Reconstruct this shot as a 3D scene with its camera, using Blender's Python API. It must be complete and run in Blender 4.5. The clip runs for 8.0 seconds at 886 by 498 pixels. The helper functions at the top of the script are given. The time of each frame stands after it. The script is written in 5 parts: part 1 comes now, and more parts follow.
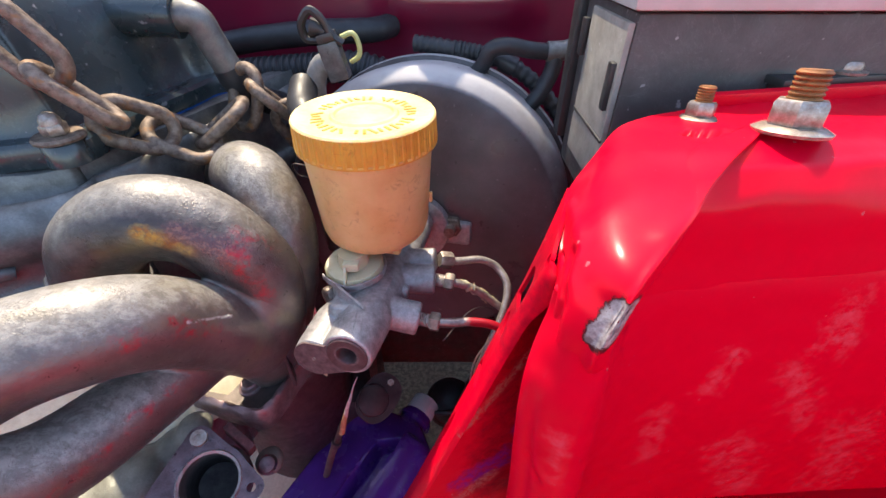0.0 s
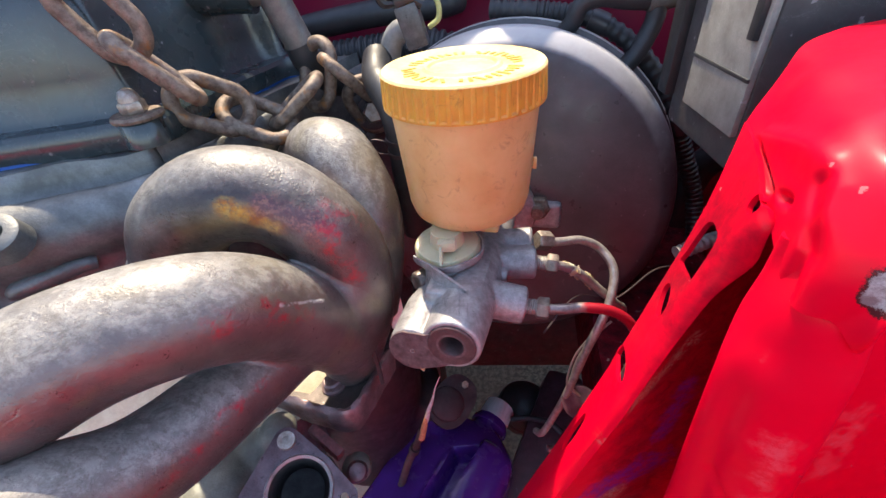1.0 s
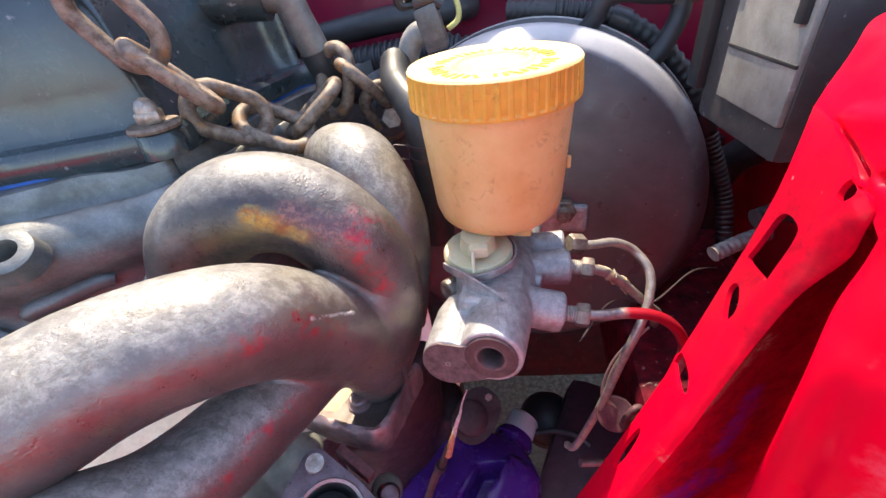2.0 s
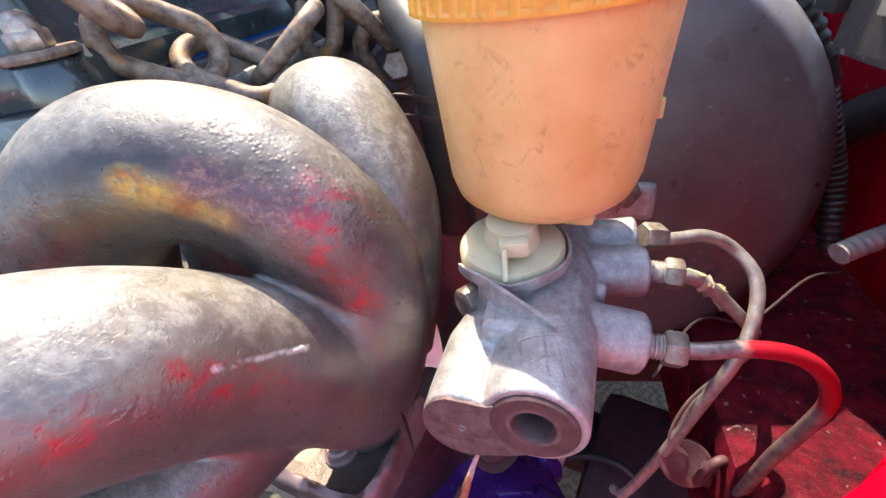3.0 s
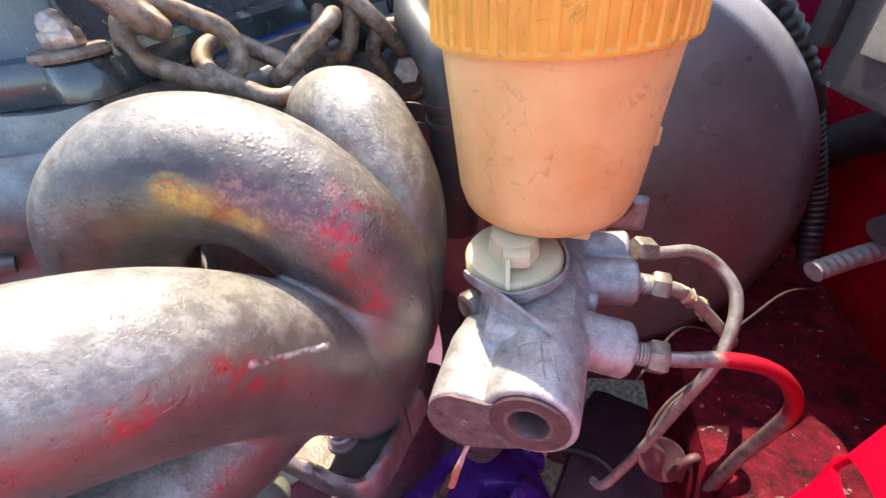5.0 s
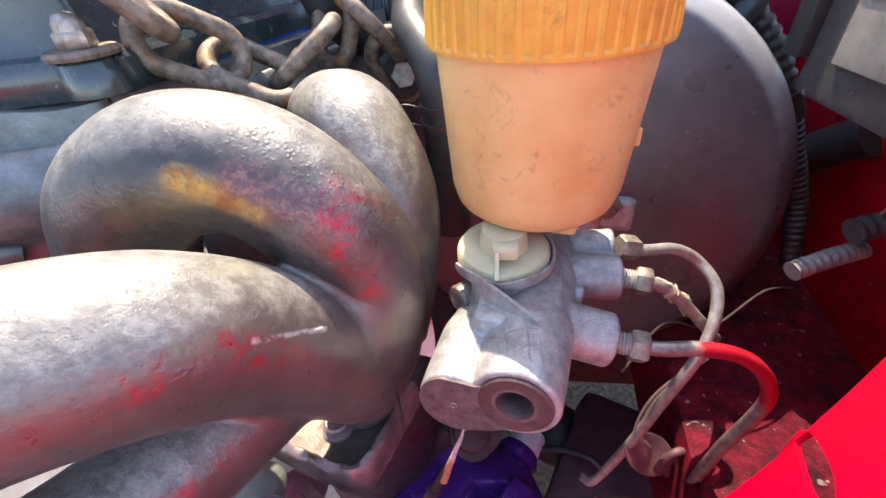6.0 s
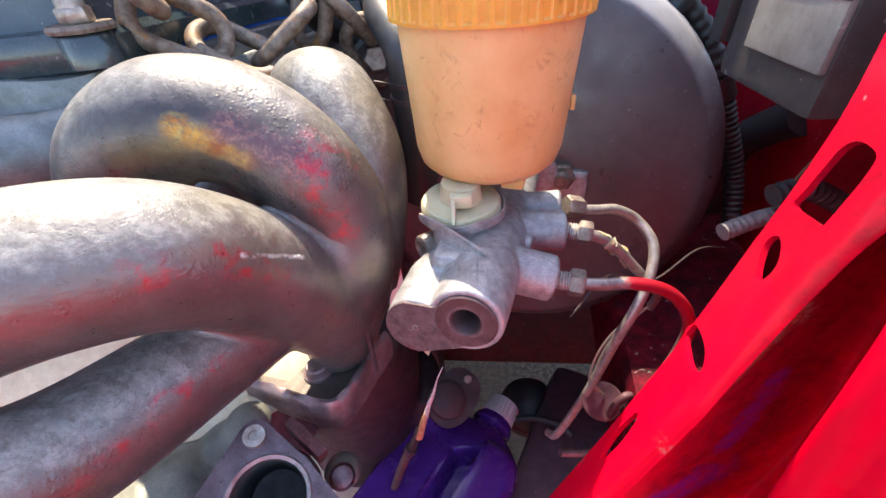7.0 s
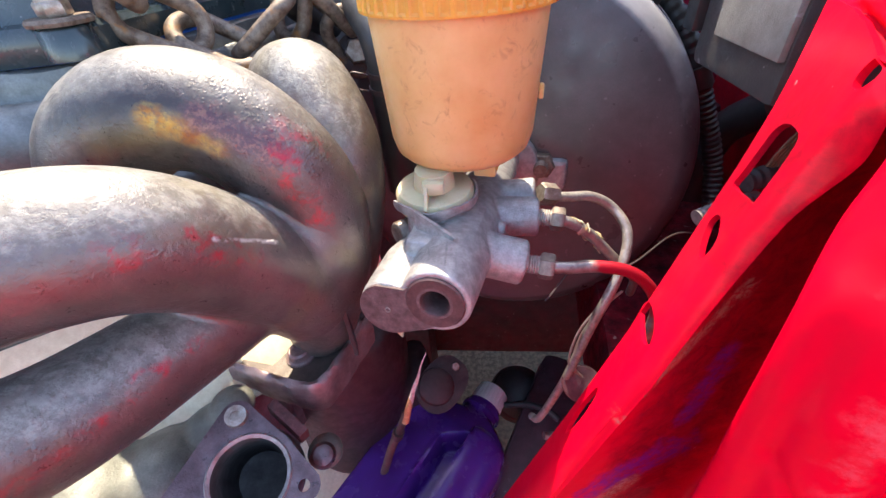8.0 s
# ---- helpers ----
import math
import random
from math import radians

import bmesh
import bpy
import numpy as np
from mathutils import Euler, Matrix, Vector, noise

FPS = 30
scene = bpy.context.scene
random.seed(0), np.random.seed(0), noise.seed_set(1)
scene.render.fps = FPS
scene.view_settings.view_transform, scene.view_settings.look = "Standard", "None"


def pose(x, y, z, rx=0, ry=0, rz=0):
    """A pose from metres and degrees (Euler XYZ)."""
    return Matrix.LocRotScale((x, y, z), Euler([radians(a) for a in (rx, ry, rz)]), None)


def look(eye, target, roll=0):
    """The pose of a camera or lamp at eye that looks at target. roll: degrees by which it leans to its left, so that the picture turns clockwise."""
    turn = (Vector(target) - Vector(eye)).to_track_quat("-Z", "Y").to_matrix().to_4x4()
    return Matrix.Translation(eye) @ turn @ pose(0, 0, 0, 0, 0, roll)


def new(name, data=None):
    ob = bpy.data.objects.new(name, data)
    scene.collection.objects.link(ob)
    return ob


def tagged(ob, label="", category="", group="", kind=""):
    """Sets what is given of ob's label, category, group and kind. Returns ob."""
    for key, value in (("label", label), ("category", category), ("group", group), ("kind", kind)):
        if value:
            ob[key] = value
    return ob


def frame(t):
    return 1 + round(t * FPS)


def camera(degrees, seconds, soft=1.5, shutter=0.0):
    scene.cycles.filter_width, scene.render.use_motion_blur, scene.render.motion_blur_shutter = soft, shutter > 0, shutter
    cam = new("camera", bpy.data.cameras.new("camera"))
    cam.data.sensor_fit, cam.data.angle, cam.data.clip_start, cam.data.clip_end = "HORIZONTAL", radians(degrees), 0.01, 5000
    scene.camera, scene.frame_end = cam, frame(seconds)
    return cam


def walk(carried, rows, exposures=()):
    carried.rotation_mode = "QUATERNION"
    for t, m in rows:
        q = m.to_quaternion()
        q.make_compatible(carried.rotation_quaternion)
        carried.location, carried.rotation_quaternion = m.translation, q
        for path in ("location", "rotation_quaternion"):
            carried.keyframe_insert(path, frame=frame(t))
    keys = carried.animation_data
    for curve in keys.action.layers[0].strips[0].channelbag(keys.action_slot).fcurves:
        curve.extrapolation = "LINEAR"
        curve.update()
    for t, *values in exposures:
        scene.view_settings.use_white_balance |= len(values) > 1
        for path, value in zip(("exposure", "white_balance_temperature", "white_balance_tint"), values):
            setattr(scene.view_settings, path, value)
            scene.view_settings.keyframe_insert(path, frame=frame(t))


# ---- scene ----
cam = camera(94.49, 8.0)
ROWS = [  # seconds, eye, yaw, pitch, roll
    (0.0, 0.0000, 0.0000, 1.0500, 0.00, -38.00, 0.00),
    (0.5, -0.0143, 0.0117, 1.0340, 4.68, -37.56, -3.74),
    (1.0, -0.0300, 0.0125, 1.0231, 7.04, -36.72, -6.04),
    (1.5, -0.0364, 0.0097, 1.0240, 6.87, -35.31, -7.64),
    (1.7, -0.0391, 0.0091, 1.0244, 7.01, -34.75, -7.84),
    (2.8, -0.0449, 0.0661, 0.9845, 11.31, -36.83, -9.03),
    (3.0, -0.0469, 0.0677, 0.9844, 11.68, -36.59, -9.34),
    (3.5, -0.0541, 0.0657, 0.9879, 12.20, -36.69, -8.97),
    (4.0, -0.0523, 0.0632, 0.9868, 12.43, -37.43, -9.59),
    (4.5, -0.0508, 0.0637, 0.9936, 10.91, -38.20, -6.83),
    (6.0, -0.0484, 0.0560, 0.9943, 9.51, -37.11, -5.09),
    (6.5, -0.0443, 0.0347, 0.9933, 7.13, -36.91, -3.26),
    (7.0, -0.0386, 0.0305, 0.9906, 6.81, -36.91, -4.17),
    (7.5, -0.0333, 0.0321, 0.9923, 6.79, -36.81, -4.54),
    (8.0, -0.0291, 0.0256, 0.9907, 6.61, -37.86, -4.56),
]
walk(cam, [(t, pose(x, y, z, 90 + pitch, 0, yaw) @ pose(0, 0, 0, 0, 0, roll)) for t, x, y, z, yaw, pitch, roll in ROWS],
     exposures=[(0.0, 1.80, 6800, 12), (1.5, 2.02, 6800, 12), (3.0, 2.46, 6800, 11), (4.5, 2.48, 6800, 11), (6.0, 2.41, 6800, 11), (8.0, 2.40, 6800, 11)])

# ---- daylight ----
SUN_FROM = Vector((-0.1435, 0.4551, 0.8788)).normalized()
world = bpy.data.worlds.new("world")
scene.world = world
world.use_nodes = True
sky = world.node_tree.nodes.new("ShaderNodeTexSky")
sky.sky_type, sky.sun_disc = "NISHITA", False
sky.sun_elevation = math.asin(SUN_FROM.z)
sky.sun_rotation = math.atan2(SUN_FROM.x, SUN_FROM.y)
background = world.node_tree.nodes["Background"]
background.inputs["Strength"].default_value = 0.15
world.node_tree.links.new(sky.outputs["Color"], background.inputs["Color"])
sun = new("sun", bpy.data.lights.new("sun", "SUN"))
sun.data.energy, sun.data.angle, sun.data.color = 2.6, radians(0.53), (1.0, 0.89, 0.69)
sun.matrix_world = look(SUN_FROM * 10, (0, 0, 0))


# ---- materials ----
class Mat:
    """A node material built up in short steps."""

    def __init__(self, name):
        self.m = bpy.data.materials.new(name)
        self.m.use_nodes = True
        self.t = self.m.node_tree
        self.bsdf = self.t.nodes["Principled BSDF"]
        geometry = self.t.nodes.new("ShaderNodeNewGeometry")
        geometry.name = "Geometry"
        self.pos = geometry.outputs["Position"]

    def node(self, kind, **values):
        n = self.t.nodes.new(kind)
        for key, value in values.items():
            n.inputs[key.replace("_", " ")].default_value = value
        return n

    def link(self, a, b):
        self.t.links.new(a, b)

    def put(self, name, value):
        if isinstance(value, (int, float, tuple)):
            if isinstance(value, tuple) and len(value) == 3 and "Radius" not in name:
                value = (*value, 1)
            self.bsdf.inputs[name].default_value = value
        else:
            self.link(value, self.bsdf.inputs[name])
        return self

    def noise(self, size, detail=4.0, rough=0.6, distort=0.0):
        """Noise whose features are about size metres across."""
        n = self.node("ShaderNodeTexNoise", Scale=1.0 / size, Detail=detail, Roughness=rough, Distortion=distort)
        self.link(self.pos, n.inputs["Vector"])
        return n.outputs["Fac"]

    def pimples(self, size):
        """1 on small round dots about size metres apart, 0 between them."""
        n = self.node("ShaderNodeTexVoronoi", Scale=1.0 / size, Randomness=1.0)
        self.link(self.pos, n.inputs["Vector"])
        return self.ramp(n.outputs["Distance"], 0.42, 0.10)

    def ramp(self, fac, a, b, low=0.0, high=1.0):
        """Maps fac from a..b to low..high, clamped."""
        n = self.t.nodes.new("ShaderNodeMapRange")
        for i, v in enumerate((a, b, low, high)):
            n.inputs[i + 1].default_value = v
        self.link(fac, n.inputs[0])
        return n.outputs[0]

    def math(self, op, a, b=0.0):
        n = self.t.nodes.new("ShaderNodeMath")
        n.operation = op
        for i, v in enumerate((a, b)):
            if isinstance(v, (int, float)):
                n.inputs[i].default_value = v
            else:
                self.link(v, n.inputs[i])
        return n.outputs[0]

    def mix(self, fac, a, b):
        n = self.t.nodes.new("ShaderNodeMix")
        n.data_type = "RGBA"
        for i, v in ((0, fac), (6, a), (7, b)):
            if isinstance(v, (int, float)):
                n.inputs[i].default_value = v
            elif isinstance(v, tuple):
                n.inputs[i].default_value = (*v, 1)
            else:
                self.link(v, n.inputs[i])
        return n.outputs[2]

    def patch(self, centre, reach, grain=0.004, ragged=0.6, edge=0.25):
        """1 inside a ragged patch round centre, 0 outside."""
        n = self.t.nodes.new("ShaderNodeVectorMath")
        n.operation = "DISTANCE"
        self.link(self.pos, n.inputs[0])
        n.inputs[1].default_value = centre
        near = self.math("DIVIDE", n.outputs["Value"], reach)
        wild = self.math("MULTIPLY", self.math("SUBTRACT", self.noise(grain, 6, 0.7), 0.5), ragged * 4)
        return self.ramp(self.math("ADD", near, wild), 1.0, 1.0 - edge)

    def streak(self, a, b, reach, grain=0.004, ragged=0.6, edge=0.25):
        """1 inside a ragged streak from a to b, 0 outside."""
        a, b = Vector(a), Vector(b)
        off = self.t.nodes.new("ShaderNodeVectorMath")
        off.operation = "SUBTRACT"
        self.link(self.pos, off.inputs[0])
        off.inputs[1].default_value = a
        dot = self.t.nodes.new("ShaderNodeVectorMath")
        dot.operation = "DOT_PRODUCT"
        self.link(off.outputs["Vector"], dot.inputs[0])
        dot.inputs[1].default_value = (b - a) / (b - a).length_squared
        along = self.t.nodes.new("ShaderNodeVectorMath")
        along.operation = "SCALE"
        along.inputs[0].default_value = b - a
        self.link(self.ramp(dot.outputs["Value"], 0.0, 1.0), along.inputs["Scale"])
        gap = self.t.nodes.new("ShaderNodeVectorMath")
        gap.operation = "DISTANCE"
        self.link(off.outputs["Vector"], gap.inputs[0])
        self.link(along.outputs["Vector"], gap.inputs[1])
        near = self.math("DIVIDE", gap.outputs["Value"], reach)
        wild = self.math("MULTIPLY", self.math("SUBTRACT", self.noise(grain, 6, 0.7), 0.5), ragged * 4)
        return self.ramp(self.math("ADD", near, wild), 1.0, 1.0 - edge)

    def bump(self, height, strength=0.3, distance=0.001):
        n = self.node("ShaderNodeBump", Strength=strength, Distance=distance)
        self.link(height, n.inputs["Height"])
        self.link(n.outputs["Normal"], self.bsdf.inputs["Normal"])
        return self


def plain(name, colour, dark, rough, metal=0.0, grain=0.006, bump=0.2, coat=0.0, fine=0.0008, specks=0.0, up_gleam=0.0):
    """A surface with blotches, fine grain and uneven gloss."""
    m = Mat(name)
    blotch = m.ramp(m.noise(grain, 5, 0.65), 0.35, 0.68)
    small = m.noise(fine, 3, 0.6)
    base = m.mix(m.math("MULTIPLY", blotch, m.ramp(small, 0.3, 0.6, 0.6, 1.0)), dark, colour)
    if up_gleam:
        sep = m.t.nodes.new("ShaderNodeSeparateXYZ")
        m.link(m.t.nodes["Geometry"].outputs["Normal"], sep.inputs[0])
        # upward faces paled: the drum rim's gleam is put into the colour
        dusty = m.ramp(m.math("ADD", sep.outputs["Z"], m.math("MULTIPLY", m.math("SUBTRACT", m.noise(0.01, 5), 0.5), 0.3)), 0.30, 0.80, 0.0, up_gleam)
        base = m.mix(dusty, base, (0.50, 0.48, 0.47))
    if specks:
        # settled dust, pale flecks and hairline scuffs
        base = m.mix(m.ramp(m.noise(0.0045, 2, 0.5), 0.70, 0.74, 0.0, specks), base, (0.42, 0.40, 0.40))
        base = m.mix(m.math("MULTIPLY", m.ramp(m.noise(0.05, 6, 0.7, 2.5), 0.492, 0.500), m.ramp(m.noise(0.05, 6, 0.7, 2.5), 0.508, 0.500, 0.0, 0.15 * specks)), base, (0.45, 0.43, 0.43))
    m.put("Base Color", base)
    m.put("Roughness", m.ramp(m.noise(grain * 0.6, 4), 0.3, 0.7, max(rough - 0.1, 0.02), min(rough + 0.12, 1.0)))
    m.put("Metallic", metal).put("Coat Weight", coat)
    if bump:
        m.bump(small, bump, 0.0004)
    return m.m


def red_paint():
    m = Mat("red_paint")
    base = m.mix(m.noise(0.03, 4), (0.63, 0.0006, 0.016), (0.70, 0.0008, 0.021))
    base = m.mix(m.ramp(m.noise(0.02, 7, 0.75), 0.60, 0.72, 0.0, 0.22), base, (0.60, 0.006, 0.022))
    # brown grime with the groove's shade painted in, purple overspray and scraped primer on the strut tower
    grime_dark = m.math("MULTIPLY", m.streak((0.042, 0.106, 0.950), (0.028, 0.100, 0.820), 0.026, 0.010, 0.3, 0.5), m.ramp(m.noise(0.006, 7, 0.75, 1.0), 0.34, 0.60, 0.45, 0.9))
    base = m.mix(grime_dark, base, (0.20, 0.0025, 0.012))
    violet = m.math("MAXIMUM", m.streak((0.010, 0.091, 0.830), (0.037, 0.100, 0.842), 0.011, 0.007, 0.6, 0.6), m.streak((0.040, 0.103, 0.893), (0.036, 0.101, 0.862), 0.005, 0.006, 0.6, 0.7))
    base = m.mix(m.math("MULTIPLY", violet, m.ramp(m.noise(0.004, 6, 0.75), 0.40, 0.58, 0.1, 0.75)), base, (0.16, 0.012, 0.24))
    rub = m.ramp(m.noise(0.0024, 6, 0.8, 1.5), 0.46, 0.56)
    scrape = m.math("MULTIPLY", m.streak((0.010, 0.0885, 0.886), (0.035, 0.1025, 0.918), 0.0042, 0.006, 0.7, 0.7), rub)
    scrape2 = m.math("MULTIPLY", m.streak((0.008, 0.090, 0.812), (0.022, 0.0945, 0.824), 0.0075, 0.006, 0.6, 0.7), rub)
    base = m.mix(m.math("MULTIPLY", m.math("MAXIMUM", scrape, scrape2), 0.75), base, (0.42, 0.20, 0.15))
    # pale ragged streaks mixed into the red of the outer face
    dull = None
    for a, b, reach in (((0.160, 0.112, 0.931), (0.167, 0.111, 0.915), 0.011), ((0.151, 0.108, 0.900), (0.178, 0.107, 0.860), 0.010), ((0.121, 0.106, 0.910), (0.117, 0.104, 0.892), 0.009),
                        ((0.097, 0.100, 0.880), (0.103, 0.099, 0.840), 0.008), ((0.0365, 0.065, 0.925), (0.039, 0.063, 0.900), 0.0045), ((0.149, 0.104, 0.840), (0.172, 0.103, 0.790), 0.016),
                        ((0.205, 0.107, 0.850), (0.226, 0.106, 0.795), 0.018), ((0.0311, 0.0740, 0.9460), (0.0309, 0.0742, 0.9430), 0.0014)):
        one = m.streak(a, b, reach, 0.009, 1.0, 1.0)
        dull = one if dull is None else m.math("MAXIMUM", dull, one)
    dull = m.math("MULTIPLY", dull, m.ramp(m.noise(0.006, 6, 0.7), 0.40, 0.60, 0.0, 0.36))
    base = m.mix(dull, base, (0.62, 0.13, 0.16))
    # small chips and specks, hairline scratches
    base = m.mix(m.ramp(m.noise(0.0035, 3, 0.5), 0.745, 0.755, 0, 0.7), base, (0.50, 0.16, 0.16))
    # paint knocked off the corner of the strut tower down to grey primer
    rim = m.streak((0.0408, 0.0695, 0.9680), (0.0452, 0.0702, 0.9765), 0.0052, 0.004, 0.34, 0.10)
    base = m.mix(rim, base, (0.070, 0.012, 0.014))
    chip = m.streak((0.0410, 0.0695, 0.9684), (0.0450, 0.0702, 0.9762), 0.0045, 0.004, 0.34, 0.10)
    base = m.mix(chip, base, m.mix(m.ramp(m.noise(0.004, 6, 0.7), 0.4, 0.6), (0.17, 0.12, 0.12), (0.40, 0.36, 0.345)))
    m.put("Base Color", base).put("Roughness", m.ramp(m.noise(0.012, 6, 0.7), 0.3, 0.7, 0.34, 0.52))
    m.put("Coat Weight", 0.15).put("Coat Roughness", 0.20).put("Specular IOR Level", 0.06)
    return m.bump(m.math("ADD", m.noise(0.016, 3), m.math("MULTIPLY", m.noise(0.0012, 3), 0.05)), 0.20, 0.0012).m


def header_steel():
    m = Mat("header_steel")
    base = m.mix(m.ramp(m.noise(0.014, 6, 0.62), 0.36, 0.64), (0.132, 0.105, 0.101), (0.182, 0.150, 0.140))
    # paler, less metallic and rougher where the normal points up, broken by noise
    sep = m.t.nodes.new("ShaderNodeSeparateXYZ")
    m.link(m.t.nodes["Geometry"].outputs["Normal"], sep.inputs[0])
    up_noise = m.math("ADD", m.ramp(sep.outputs["Z"], 0.10, 0.80), m.math("MULTIPLY", m.math("SUBTRACT", m.noise(0.009, 8, 0.75), 0.5), 1.3))
    up_mask = m.ramp(up_noise, 0.46, 0.80)
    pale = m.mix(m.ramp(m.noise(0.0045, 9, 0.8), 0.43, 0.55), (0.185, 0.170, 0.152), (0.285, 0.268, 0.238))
    base = m.mix(m.math("MULTIPLY", up_mask, 0.9), base, pale)
    # faint bands of heat colour: blue, straw, purple
    band = m.noise(0.022, 3, 0.5, 0.5)
    base = m.mix(m.ramp(band, 0.56, 0.66, 0, 0.35), base, (0.22, 0.185, 0.11))
    base = m.mix(m.ramp(band, 0.42, 0.34, 0, 0.30), base, (0.090, 0.088, 0.092))
    # one runner is browned by heat all round its bend
    brown_heat = m.math("MAXIMUM", m.streak((-0.165, 0.147, 0.918), (-0.133, 0.1475, 0.9500), 0.0260, 0.010, 0.35, 0.5), m.streak((-0.133, 0.1475, 0.9500), (-0.0960, 0.1520, 0.9280), 0.0250, 0.010, 0.35, 0.5))
    base = m.mix(m.math("MULTIPLY", brown_heat, 0.66), base, (0.080, 0.071, 0.060))
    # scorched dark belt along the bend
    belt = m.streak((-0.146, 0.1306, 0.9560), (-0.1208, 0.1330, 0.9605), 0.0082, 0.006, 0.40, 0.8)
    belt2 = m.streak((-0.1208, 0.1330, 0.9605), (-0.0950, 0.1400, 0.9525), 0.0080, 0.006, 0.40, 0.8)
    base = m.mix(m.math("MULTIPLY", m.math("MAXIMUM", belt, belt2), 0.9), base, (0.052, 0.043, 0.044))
    # dark ragged streaks put the shade inside the bend into the colour
    bend_shade = m.math("MAXIMUM", m.streak((-0.1560, 0.1360, 0.9390), (-0.1300, 0.1320, 0.9390), 0.0125, 0.007, 0.35, 0.8), m.streak((-0.1300, 0.1330, 0.9400), (-0.1080, 0.1390, 0.9340), 0.0095, 0.006, 0.35, 0.8))
    base = m.mix(m.math("MULTIPLY", bend_shade, 0.85), base, m.mix(m.ramp(m.noise(0.005, 7, 0.75), 0.4, 0.62), (0.024, 0.022, 0.023), (0.070, 0.064, 0.060)))
    olive = m.streak((-0.1370, 0.1280, 0.9480), (-0.1180, 0.1320, 0.9505), 0.0056, 0.008, 0.3, 0.9)
    base = m.mix(m.math("MULTIPLY", olive, 0.6), base, (0.22, 0.17, 0.085))
    gold = m.streak((-0.1205, 0.1322, 0.9545), (-0.1060, 0.1345, 0.9455), 0.0050, 0.006, 0.30, 0.95)
    gold = m.math("MULTIPLY", gold, m.ramp(m.noise(0.0016, 7, 0.75), 0.36, 0.52, 0.30, 1.0))
    base = m.mix(gold, base, m.mix(m.ramp(m.noise(0.006, 3, 0.5, 0.6), 0.40, 0.62), (0.36, 0.125, 0.018), (0.52, 0.33, 0.085)))
    brown = m.streak((-0.1085, 0.1352, 0.9518), (-0.0910, 0.1380, 0.9410), 0.0075, 0.005, 0.5, 0.7)
    base = m.mix(m.math("MULTIPLY", brown, 0.85), base, m.mix(m.ramp(m.noise(0.0030, 7, 0.8), 0.48, 0.60), (0.12, 0.055, 0.065), (0.30, 0.13, 0.10)))
    # flakes of red overspray
    flake = m.ramp(m.noise(0.0052, 5, 0.66, 0.6), 0.44, 0.62, 0.0, 0.66)
    for a, b, reach in (((-0.0912, 0.1380, 0.9430), (-0.0860, 0.1385, 0.9385), 0.0032), ((-0.0905, 0.1358, 0.9360), (-0.0820, 0.1370, 0.9170), 0.0034), ((-0.0880, 0.1445, 0.9465), (-0.0800, 0.1475, 0.9385), 0.0030),
                        ((-0.0995, 0.1036, 0.9352), (-0.0960, 0.1063, 0.9258), 0.0026), ((-0.0983, 0.1035, 0.9306), (-0.0930, 0.1110, 0.9225), 0.0030), ((-0.1068, 0.0918, 0.9384), (-0.1085, 0.0897, 0.9389), 0.0034),
                        ((-0.1113, 0.0999, 0.8994), (-0.1187, 0.0794, 0.9010), 0.0016), ((-0.1213, 0.0725, 0.9017), (-0.1290, 0.0560, 0.9026), 0.0018), ((-0.1151, 0.0904, 0.9012), (-0.1180, 0.0830, 0.9040), 0.0016)):
        base = m.mix(m.math("MULTIPLY", m.streak(a, b, reach * 1.45, 0.004, 0.75, 0.75), flake), base, (0.40, 0.022, 0.045))
    # bright scraped weld
    scrape = m.streak((-0.0978, 0.1062, 0.9315), (-0.0905, 0.1205, 0.9195), 0.0010, 0.006, 0.30, 0.7)
    base = m.mix(m.math("MULTIPLY", scrape, m.ramp(m.noise(0.009, 4, 0.6), 0.42, 0.50)), base, (0.66, 0.66, 0.64))
    # brown crust in ragged patches, scorched flecks
    base = m.mix(m.math("MULTIPLY", m.ramp(m.noise(0.009, 9, 0.78, 0.6), 0.50, 0.575, 0.0, 0.55), m.ramp(up_mask, 0.0, 1.0, 0.25, 1.0)), base, (0.095, 0.080, 0.068))
    fleck = m.ramp(m.noise(0.0030, 8, 0.8), 0.585, 0.615, 0.0, 0.62)
    base = m.mix(m.math("MULTIPLY", fleck, m.ramp(m.noise(0.02, 4), 0.40, 0.60, 0.2, 1.0)), base, (0.095, 0.068, 0.055))
    m.put("Base Color", base).put("Metallic", m.ramp(up_mask, 0.0, 1.0, 0.62, 0.22))
    m.put("Roughness", m.math("ADD", m.ramp(m.noise(0.005, 8, 0.78), 0.35, 0.65, 0.26, 0.52), m.math("MULTIPLY", up_mask, 0.09)))
    blister = m.math("MULTIPLY", m.math("MULTIPLY", m.pimples(0.0015), 0.55), m.math("MAXIMUM", m.streak((-0.1036, 0.141, 0.9572), (-0.0775, 0.1488, 0.9321), 0.011, 0.006, 0.4, 0.6), m.ramp(m.noise(0.018, 3), 0.52, 0.62, 0.0, 0.7)))
    pits = m.ramp(m.noise(0.0021, 3, 0.6), 0.36, 0.46)
    crust = m.math("MULTIPLY", m.math("MULTIPLY", m.noise(0.0034, 6, 0.75), m.ramp(m.noise(0.016, 4), 0.42, 0.60, 0.25, 1.0)), 0.9)
    height = m.math("ADD", m.math("ADD", m.math("MULTIPLY", m.noise(0.0012, 4, 0.7), 0.35), blister), m.math("ADD", m.math("MULTIPLY", pits, 0.25), m.math("MULTIPLY", crust, 0.7)))
    return m.bump(height, 0.45, 0.0005).m


